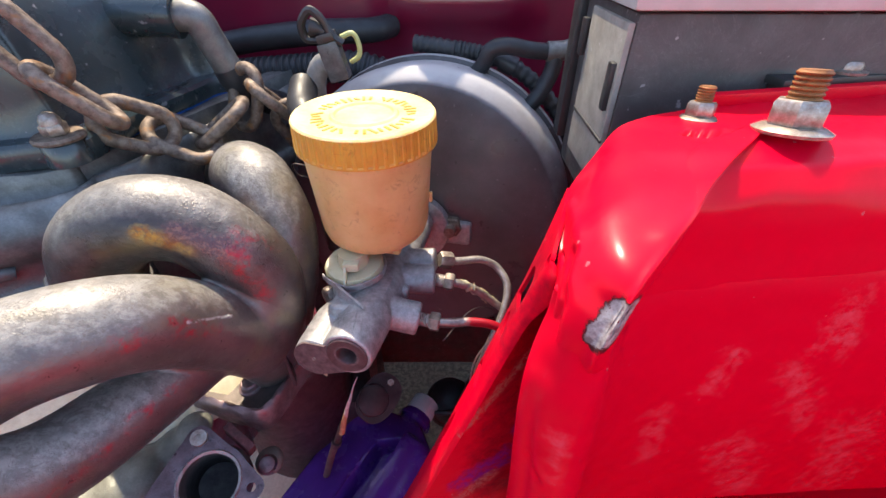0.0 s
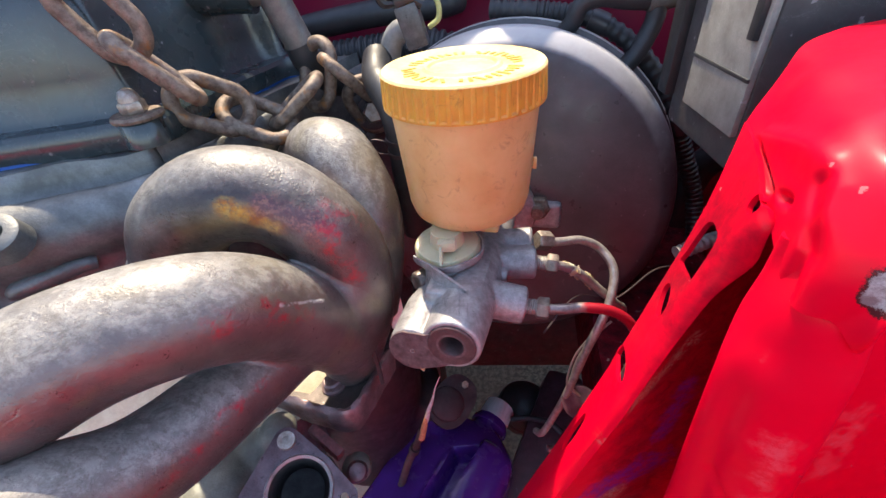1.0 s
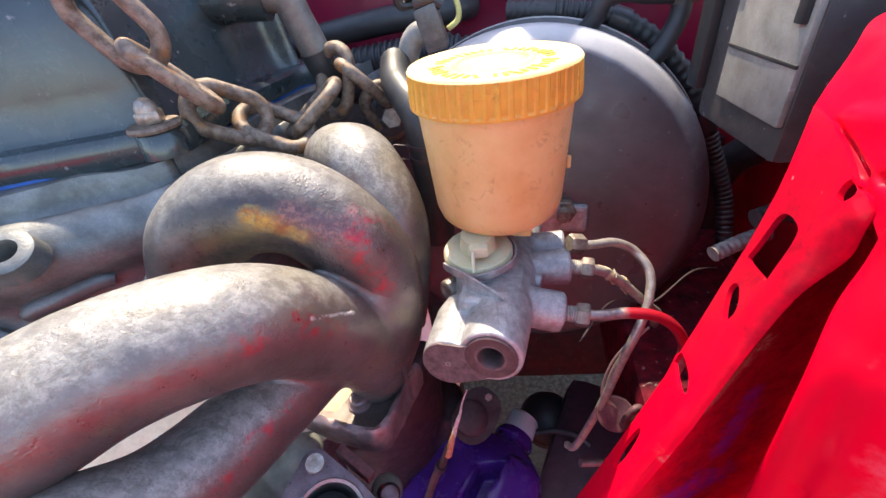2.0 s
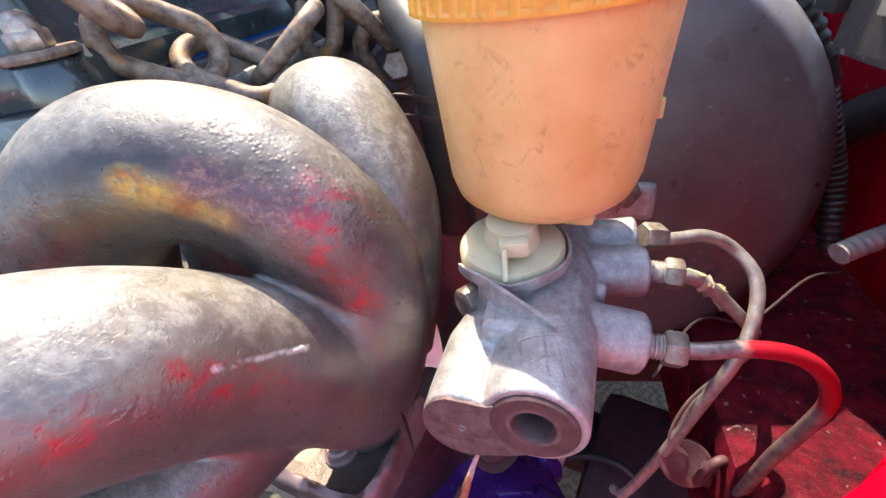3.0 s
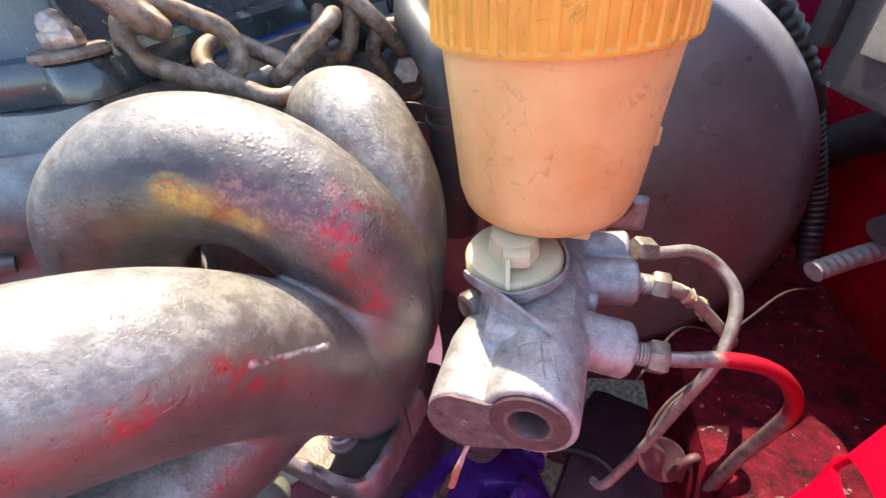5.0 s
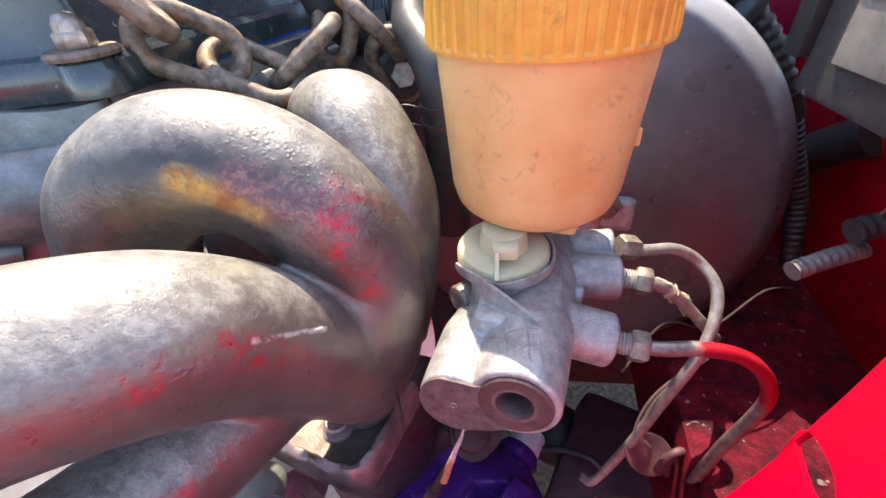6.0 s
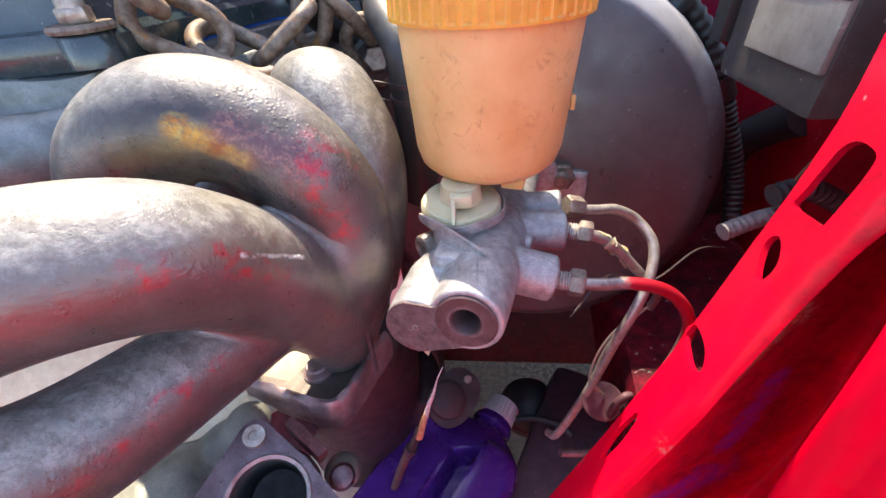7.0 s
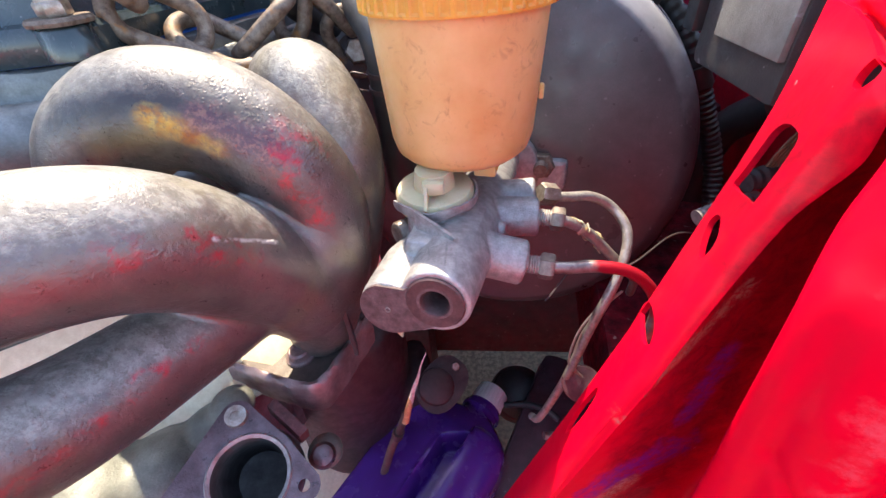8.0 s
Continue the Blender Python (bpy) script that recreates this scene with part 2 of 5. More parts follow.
def rusty(name, light=(0.30, 0.20, 0.13), dark=(0.11, 0.055, 0.03)):
    m = Mat(name)
    base = m.mix(m.ramp(m.noise(0.004, 6, 0.7), 0.38, 0.62), dark, light)
    base = m.mix(m.ramp(m.noise(0.009, 5), 0.58, 0.68), base, (0.28, 0.13, 0.045))
    m.put("Base Color", base).put("Roughness", m.ramp(m.noise(0.002, 4), 0.3, 0.7, 0.46, 0.72)).put("Metallic", 0.35)
    return m.bump(m.noise(0.0012, 5, 0.7), 0.4, 0.0006).m


def cloudy_plastic(name, colour, dark, glow, grime_dark=0.5):
    """Aged translucent plastic with brown stains and scuffs."""
    m = Mat(name)
    base = m.mix(m.ramp(m.noise(0.020, 5), 0.35, 0.7), colour, dark)
    stain = m.math("MULTIPLY", m.ramp(m.noise(0.007, 7, 0.75, 1.0), 0.56, 0.72), grime_dark)
    base = m.mix(stain, base, tuple(0.55 * c for c in dark))
    base = m.mix(m.ramp(m.noise(0.0032, 6, 0.8), 0.66, 0.72, 0.0, grime_dark), base, (0.16, 0.09, 0.05))
    m.put("Base Color", base)
    m.put("Roughness", m.ramp(m.noise(0.004, 5), 0.3, 0.7, 0.32, 0.55))
    m.put("Subsurface Weight", glow).put("Subsurface Radius", (1.0, 0.55, 0.25)).put("Subsurface Scale", 0.012)
    return m.bump(m.noise(0.002, 4), 0.10, 0.0004).m


def asphalt():
    m = Mat("asphalt_ground")
    base = m.mix(m.ramp(m.noise(0.012, 3, 0.7), 0.42, 0.6), (0.026, 0.025, 0.018), (0.105, 0.100, 0.072))
    base = m.mix(m.ramp(m.noise(0.4, 4), 0.4, 0.65, 0, 0.5), base, (0.06, 0.057, 0.044))
    m.put("Base Color", base).put("Roughness", 0.92)
    return m.bump(m.noise(0.01, 4, 0.7), 0.6, 0.004).m


def cast_alloy():
    m = Mat("cast_aluminium")
    small = m.noise(0.0008, 3, 0.6)
    base = m.mix(m.math("MULTIPLY", m.ramp(m.noise(0.005, 5, 0.65), 0.35, 0.66), m.ramp(small, 0.3, 0.6, 0.6, 1.0)), (0.215, 0.200, 0.200), (0.42, 0.405, 0.40))
    base = m.mix(m.ramp(m.noise(0.0022, 6, 0.8), 0.62, 0.68, 0.0, 0.7), base, (0.10, 0.08, 0.075))
    # dark lines scored into the top of the cylinder
    lines = None
    for a, b in (((-0.0462, 0.1325, 0.9080), (-0.0452, 0.1255, 0.9085)), ((-0.0455, 0.1318, 0.9083), (-0.0378, 0.1330, 0.9090)), ((-0.0400, 0.1335, 0.9092), (-0.0398, 0.1215, 0.9090)), ((-0.0370, 0.1325, 0.9080), (-0.0368, 0.1225, 0.9080)),
                 ((-0.0520, 0.1340, 0.9030), (-0.0470, 0.1300, 0.9075)), ((-0.0440, 0.1240, 0.9090), (-0.0400, 0.1270, 0.9092))):
        one = m.streak(a, b, 0.0006, 0.003, 0.12, 0.9)
        lines = one if lines is None else m.math("MAXIMUM", lines, one)
    base = m.mix(m.math("MULTIPLY", lines, m.ramp(m.noise(0.003, 4), 0.35, 0.55, 0.05, 0.42)), base, (0.09, 0.075, 0.08))
    m.put("Base Color", base).put("Roughness", m.ramp(m.noise(0.003, 4), 0.3, 0.7, 0.36, 0.56)).put("Metallic", 0.40)
    return m.bump(m.math("ADD", small, m.math("MULTIPLY", lines, -0.6)), 0.7, 0.0004).m


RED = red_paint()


def shaded_red_paint():
    m = Mat("shaded_red_gloss")
    # car red darkened to burgundy: the firewall's shade is put into its paint
    base = m.mix(m.ramp(m.noise(0.05, 5), 0.35, 0.65), (0.190, 0.0035, 0.026), (0.150, 0.0040, 0.024))
    base = m.mix(m.ramp(m.noise(0.004, 4, 0.6), 0.70, 0.74, 0.0, 0.3), base, (0.40, 0.16, 0.18))
    m.put("Base Color", base).put("Roughness", m.ramp(m.noise(0.02, 5), 0.3, 0.7, 0.30, 0.42))
    m.put("Coat Weight", 0.8).put("Coat Roughness", 0.08)
    return m.bump(m.noise(0.03, 3), 0.12, 0.0015).m


SHADED_RED = shaded_red_paint()
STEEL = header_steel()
RUST = rusty("rusty_chain_steel", (0.26, 0.20, 0.155), (0.095, 0.062, 0.045))
RUST_BROWN = rusty("rusty_bolt_steel", (0.36, 0.15, 0.05), (0.16, 0.06, 0.02))
ALLOY = cast_alloy()
ALLOY_DULL = plain("oxidised_aluminium", (0.235, 0.235, 0.225), (0.105, 0.105, 0.10), 0.45, 0.45, 0.012, 0.5)
PALE_ALLOY = plain("pale_cast_alloy", (0.20, 0.205, 0.18), (0.105, 0.105, 0.09), 0.5, 0.25, 0.012, 0.5)
PINK_ALLOY = plain("stained_flange_alloy", (0.20, 0.140, 0.148), (0.085, 0.055, 0.060), 0.34, 0.65, 0.008, 0.6)
BLACK_PAINT = plain("black_cover_paint", (0.030, 0.046, 0.052), (0.016, 0.026, 0.030), 0.26, 0.0, 0.03, 0.12, 0.35, specks=0.45)
BOOSTER = plain("satin_black_metal", (0.095, 0.078, 0.080), (0.054, 0.043, 0.045), 0.36, 0.0, 0.025, 0.12, 0.0, specks=0.16, up_gleam=0.75)
RUBBER = plain("black_rubber", (0.030, 0.031, 0.034), (0.016, 0.016, 0.018), 0.5, 0.0, 0.01, 0.2)
BLACK_PLASTIC = plain("black_plastic", (0.035, 0.033, 0.035), (0.02, 0.02, 0.02), 0.42, 0.0, 0.015, 0.15)
GREY_BOX = plain("dusty_dark_plastic", (0.085, 0.080, 0.076), (0.052, 0.048, 0.047), 0.5, 0.0, 0.02, 0.3, specks=0.5)
GREY_LID = plain("pale_grey_plastic", (0.50, 0.51, 0.48), (0.40, 0.41, 0.38), 0.45, 0.0, 0.03, 0.1)
ORANGE = cloudy_plastic("orange_cap_plastic", (0.72, 0.34, 0.045), (0.50, 0.18, 0.02), 0.35, 0.8)
# paler copy of the orange: sun glare on the cap top put into colour
SUNLIT_ORANGE = cloudy_plastic("sunlit_cap_plastic", (0.78, 0.60, 0.30), (0.70, 0.45, 0.15), 0.35, 0.35)
AMBER = cloudy_plastic("aged_white_plastic", (0.66, 0.43, 0.19), (0.56, 0.32, 0.115), 0.50, 0.75)
PALE_NECK = cloudy_plastic("pale_neck_plastic", (0.52, 0.47, 0.31), (0.42, 0.36, 0.22), 0.35)
PURPLE = plain("purple_plastic", (0.085, 0.021, 0.235), (0.058, 0.014, 0.165), 0.22, 0.0, 0.03, 0.05)
LINE = plain("brake_line_steel", (0.50, 0.47, 0.44), (0.28, 0.24, 0.22), 0.42, 0.6, 0.004, 0.3)
BRIGHT_CAP = plain("bright_ribbed_metal", (0.80, 0.82, 0.82), (0.72, 0.74, 0.74), 0.36, 0.25, 0.02, 0.0)
NUT = plain("zinc_nut", (0.50, 0.45, 0.39), (0.26, 0.20, 0.16), 0.4, 0.7, 0.003, 0.3)
OLD_NUT = plain("aged_tube_nut", (0.30, 0.25, 0.215), (0.15, 0.115, 0.095), 0.42, 0.6, 0.003, 0.4)
DARK_STEEL = plain("grimy_steel", (0.080, 0.056, 0.058), (0.036, 0.024, 0.027), 0.55, 0.3, 0.01, 0.5)
FLANGE = plain("plated_steel_flange", (0.36, 0.26, 0.26), (0.17, 0.11, 0.11), 0.42, 0.6, 0.01, 0.4)
BLUE = plain("blue_gasket", (0.01, 0.12, 0.50), (0.008, 0.08, 0.35), 0.5, 0.0, 0.005, 0.1)
# cream so pale that it looks sunlit even in the bay's shade
SUNLIT_GROUND = plain("sunlit_ground_cream", (0.92, 0.83, 0.62), (0.76, 0.66, 0.46), 0.8, 0.0, 0.004, 0.4)
GROUND = asphalt()


# ---- shapes ----
ORIGIN = {}


def thing(name, base, label, category, group="", kind=""):
    ob = new(name)
    ob.location = base
    ob.empty_display_size = 0.01
    ORIGIN[ob.name] = Vector(base)
    return tagged(ob, label, category, group, kind)


def mesh_of(name, bm, material, sharp=40):
    bmesh.ops.recalc_face_normals(bm, faces=bm.faces)
    me = bpy.data.meshes.new(name)
    bm.to_mesh(me)
    bm.free()
    me.polygons.foreach_set("use_smooth", [True] * len(me.polygons))
    me.set_sharp_from_angle(angle=radians(sharp))
    me.materials.append(material)
    return me


def part(name, bm, material, parent, label="", sharp=40):
    """Links a bmesh in world coordinates as one mesh under a thing or a part."""
    base = ORIGIN[parent.name]
    bmesh.ops.translate(bm, verts=bm.verts, vec=-base)
    ob = new(name, mesh_of(name, bm, material, sharp))
    ob.parent = parent
    ORIGIN[ob.name] = base
    return tagged(ob, label)


def single(name, bm, material, label, category, group="", kind="", sharp=40):
    """A thing that is one mesh."""
    ob = new(name, mesh_of(name, bm, material, sharp))
    ORIGIN[ob.name] = Vector((0, 0, 0))
    return tagged(ob, label, category, group, kind)


def curve(points, steps=8, closed=False):
    """A smooth line through the points."""
    p = [Vector(q) for q in points]
    q = [p[-1], *p, p[0], p[1]] if closed else [2 * p[0] - p[1], *p, 2 * p[-1] - p[-2]]
    out = []
    for a, b, c, d in zip(q, q[1:], q[2:], q[3:]):
        for i in range(steps):
            u = i / steps
            out.append(0.5 * (2 * b + (c - a) * u + (2 * a - 5 * b + 4 * c - d) * u * u + (3 * b - a - 3 * c + d) * u**3))
    if not closed:
        out.append(p[-1])
    return out


def tube(points, radius, seg=16, steps=8, closed=False, bm=None, smooth=True, wobble=0.0):
    """A round tube along the points; radius may be a function of the share of the way."""
    bm = bm or bmesh.new()
    line = curve(points, steps, closed) if smooth else [Vector(q) for q in points]
    n = len(line)
    rings, side = [], None
    for i, c in enumerate(line):
        ahead = (line[(i + 1) % n if closed else min(i + 1, n - 1)] - line[(i - 1) % n if closed else max(i - 1, 0)]).normalized()
        if side is None:
            side = ahead.orthogonal().normalized()
        side = (side - ahead * side.dot(ahead)).normalized()
        up = ahead.cross(side)
        r = radius(i / (n - 1)) if callable(radius) else radius
        ring = []
        for k in range(seg):
            a = 2 * math.pi * k / seg
            d = side * math.cos(a) + up * math.sin(a)
            rr = r * (1 + wobble * noise.noise((c + d * r) * 120)) if wobble else r
            ring.append(bm.verts.new(c + d * rr))
        rings.append(ring)
    for a, b in zip(rings, rings[1:] + rings[:1] if closed else rings[1:]):
        shift = 0
        if closed and b is rings[0]:
            shift = min(range(seg), key=lambda s: (a[0].co - b[s].co).length)
        for k in range(seg):
            bm.faces.new((a[k], a[(k + 1) % seg], b[(k + 1 + shift) % seg], b[(k + shift) % seg]))
    if not closed:
        bm.faces.new(rings[0][::-1])
        bm.faces.new(rings[-1])
    return bm


def frame_on(origin, axis, hint=(0, 0, 1)):
    """A matrix whose z runs along axis."""
    z = Vector(axis).normalized()
    x = Vector(hint).cross(z)
    x = x.normalized() if x.length > 1e-4 else z.orthogonal().normalized()
    y = z.cross(x)
    return Matrix.Translation(origin) @ Matrix((x, y, z)).transposed().to_4x4()


def lathe(profile, origin, axis=(0, 0, 1), seg=32, bm=None, flute=None):
    """Turns (radius, height) pairs round an axis; flute(angle, radius, height) may change the radius."""
    bm = bm or bmesh.new()
    m = frame_on(origin, axis)
    rings = []
    for r, h in profile:
        if r < 1e-6:
            rings.append([bm.verts.new(m @ Vector((0, 0, h)))])
            continue
        ring = []
        for k in range(seg):
            a = 2 * math.pi * k / seg
            rr = flute(a, r, h) if flute else r
            ring.append(bm.verts.new(m @ Vector((rr * math.cos(a), rr * math.sin(a), h))))
        rings.append(ring)
    for a, b in zip(rings, rings[1:]):
        for k in range(seg):
            q = [a[k % len(a)], a[(k + 1) % len(a)], b[(k + 1) % len(b)], b[k % len(b)]]
            q = list(dict.fromkeys(q))
            if len(q) > 2:
                bm.faces.new(q)
    return bm


def box(centre, size, turn=None, bevel=0.001, bm=None, segments=2):
    bm = bm or bmesh.new()
    one = bmesh.new()
    bmesh.ops.create_cube(one, size=1.0)
    bmesh.ops.scale(one, vec=size, verts=one.verts)
    if bevel:
        bmesh.ops.bevel(one, geom=one.edges[:], offset=bevel, segments=segments, profile=0.6, affect="EDGES")
    m = Matrix.Translation(centre) @ (turn.to_4x4() if turn else Matrix())
    add_mesh(bm, one, m)
    return bm


def add_mesh(bm, other, m=None):
    """Copies other into bm and frees it."""
    made = {v: bm.verts.new(m @ v.co if m else v.co) for v in other.verts}
    for f in other.faces:
        bm.faces.new([made[v] for v in f.verts])
    other.free()
    return bm


def prism(outline, m, thick, holes=(), bm=None, bevel=0.0):
    """A flat plate: an outline and holes in the plane of m, from 0 to thick along its z."""
    bm = bm or bmesh.new()
    one = bmesh.new()
    for loop in (outline, *holes):
        vs = [one.verts.new((x, y, 0)) for x, y in loop]
        for a, b in zip(vs, vs[1:] + vs[:1]):
            one.edges.new((a, b))
    bmesh.ops.triangle_fill(one, edges=one.edges[:], use_beauty=True)
    out = bmesh.ops.extrude_face_region(one, geom=one.faces[:])
    bmesh.ops.translate(one, vec=(0, 0, thick), verts=[v for v in out["geom"] if isinstance(v, bmesh.types.BMVert)])
    add_mesh(bm, one, m)
    return bm


def oval(x, y, w, h, turn=0.0, n=20, square=2.0):
    """A loop of n points; square over 2 makes it boxier."""
    out = []
    for k in range(n):
        a = 2 * math.pi * k / n
        c, s = math.cos(a), math.sin(a)
        p, q = math.copysign(abs(c) ** (2 / square), c) * w / 2, math.copysign(abs(s) ** (2 / square), s) * h / 2
        out.append((x + p * math.cos(turn) - q * math.sin(turn), y + p * math.sin(turn) + q * math.cos(turn)))
    return out


def hexagon(origin, axis, across, tall, bm=None, chamfer=0.12):
    r = across / math.sqrt(3)
    return lathe([(0, 0), (r * (1 - chamfer), 0), (r, tall * 0.15), (r, tall * 0.85), (r * (1 - chamfer), tall), (0, tall)],
                 origin, axis, 6, bm)


def thread(origin, axis, radius, length, pitch, bm=None, seg=20):
    """A threaded rod, its ridges as rings."""
    profile, h = [(0, 0), (radius * 0.9, 0)], 0.0
    while h < length - pitch:
        profile += [(radius, h + pitch * 0.35), (radius, h + pitch * 0.55), (radius * 0.86, h + pitch * 0.95)]
        h += pitch
    profile += [(radius * 0.85, length), (0, length)]
    return lathe(profile, origin, axis, seg, bm)


def sheet(rows, bm=None, thick=0.0, closed=False):
    """A surface through rows of points, with a back side if thick."""
    bm = bm or bmesh.new()
    grid = [[bm.verts.new(p) for p in row] for row in rows]
    faces = []
    for a, b in zip(grid, grid[1:]):
        for i in range(len(a) - (0 if closed else 1)):
            j = (i + 1) % len(a)
            faces.append(bm.faces.new((a[i], a[j], b[j], b[i])))
    if thick:
        bm.normal_update()
        back = [[bm.verts.new(v.co - v.normal * thick) for v in row] for row in grid]
        for a, b in zip(back, back[1:]):
            for i in range(len(a) - (0 if closed else 1)):
                j = (i + 1) % len(a)
                bm.faces.new((b[i], b[j], a[j], a[i]))
        n, k = len(grid) - 1, len(grid[0]) - 1
        rim = [(0, i) for i in range(k)] + [(i, k) for i in range(n)] + [(n, k - i) for i in range(k)] + [(n - i, 0) for i in range(n)]
        if not closed:
            for (a, b), (c, d) in zip(rim, rim[1:] + rim[:1]):
                bm.faces.new((grid[c][d], grid[a][b], back[a][b], back[c][d]))
    return bm


def fused(ob, voxel, rounds=6):
    """Melts the overlapping pieces of a casting into one skin with soft inner corners."""
    r = ob.modifiers.new("fuse", "REMESH")
    r.mode, r.voxel_size, r.use_smooth_shade = "VOXEL", voxel, True
    s = ob.modifiers.new("soften", "SMOOTH")
    s.factor, s.iterations = 0.5, rounds
    return ob


# ---- the setting: ground, firewall, apron, rail ----
g = bmesh.new()
bmesh.ops.create_grid(g, x_segments=40, y_segments=40, size=60)
single("ground", g, GROUND, "dull gravelly asphalt ground under the car", "ground", kind="structure")


def soft_step(x):
    x = max(0.0, min(1.0, x))
    return x * x * (3 - 2 * x)


def firewall():
    rows = []
    for i in range(61):
        z = 0.55 + 0.670 * i / 60
        row = []
        for k in range(141):
            x = -1.20 + 1.60 * k / 140
            dx, dz = abs(x - 0.015) - 0.055, 0.998 - z
            out = math.hypot(max(dx, 0), max(dz, 0)) + min(max(dx, dz), 0)
            lift = 0.012 * soft_step(1 - (out - 0.004) / 0.016)
            dent = 0.007 * soft_step(1 - (math.hypot(max(abs(x - 0.015) - 0.035, 0), max(1.020 - z, 0)) - 0.004) / 0.010)
            row.append((x, 0.405 - lift + dent, z))
        rows.append(row)
    single("firewall", sheet(rows, thick=0.0015), SHADED_RED, "glossy steel firewall with a pressed panel, its red darkened to burgundy for shade", "firewall", kind="structure")


firewall()
apron = [[(0.172 + 0.008 * math.sin(i), 0.17 + 0.235 * k / 12, z) for k in range(13)] for i, z in enumerate((0.60, 0.70, 0.80, 0.88, 0.935, 0.944))]
# dirty red, darkened and dulled so the rail's shade is in its colour
DIRTY_SHADED_RED = plain("dirty_shaded_red_paint", (0.150, 0.0060, 0.018), (0.022, 0.0040, 0.007), 0.62, 0.0, 0.010, 1.0, specks=0.3)
DIRTY_SHADED_RED.node_tree.nodes["Principled BSDF"].inputs["Specular IOR Level"].default_value = 0.06
single("inner_wing", sheet(apron, thick=0.0015), plain("dusty_wing_red", (0.52, 0.002, 0.016), (0.24, 0.002, 0.010), 0.4, 0.0, 0.02, 0.3, specks=0.3), "dusty red inner wing panel beside the brake booster", "car panel", kind="structure")
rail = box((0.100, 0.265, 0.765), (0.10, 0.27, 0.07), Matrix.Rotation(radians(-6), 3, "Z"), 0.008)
single("chassis_rail", rail, DIRTY_SHADED_RED,
       "dusty red chassis rail under the brake lines, darkened for shade", "chassis rail", kind="structure")
for name, c, size, label in (
    ("wing_right", (0.48, 0.20, 0.62), (0.30, 1.6, 0.66), "red painted outer wing of the car"),
    ("wing_left", (-1.28, 0.20, 0.62), (0.16, 1.6, 0.66), "red painted wing on the far side of the engine bay"),
    ("front_panel", (-0.42, -0.62, 0.58), (1.56, 0.06, 0.62), "red painted front panel of the engine bay"),
):
    single(name, box(c, size, None, 0.03), RED, label, "car panel", kind="structure")
single("car_body", box((-0.40, 1.45, 0.890), (1.72, 2.0, 0.66), None, 0.05), RED, "red painted car body behind the firewall", "car body", kind="structure")
# added dark block that fills the enclosed shade below the firewall
single("dark_filler", box((-0.26, 0.375, 0.62), (0.34, 0.05, 0.44), None, 0.015), DARK_STEEL, "added dark block under the firewall, standing in for shade", "gearbox", kind="structure")
# added dark sheet over the lower firewall, for the booster's shade
single("shade_panel", box((0.10, 0.392, 0.695), (0.40, 0.016, 0.33), None, 0.004), plain("maroon_shade", (0.070, 0.0035, 0.012), (0.020, 0.004, 0.008), 0.5, 0.0, 0.02, 0.5, specks=0.25),
       "added dark maroon panel under the brake booster, standing in for shade", "bulkhead", kind="structure")
single("crossmember", box((0.072, 0.200, 0.622), (0.150, 0.160, 0.040), Matrix.Rotation(radians(-24), 3, "Z"), 0.014), plain("grimy_dark_red_metal", (0.120, 0.055, 0.068), (0.050, 0.026, 0.034), 0.45, 0.1, 0.012, 0.6, specks=0.3),
       "grimy dark crossmember beside the jug", "crossmember", kind="structure")
# added slab, seen through the gaps in place of sunlit ground
single("tray", box((-0.37, 0.14, 0.47), (0.52, 0.28, 0.05), None, 0.01), SUNLIT_GROUND, "added pale slab low under the header, standing in for sunlit ground", "tray", kind="structure")


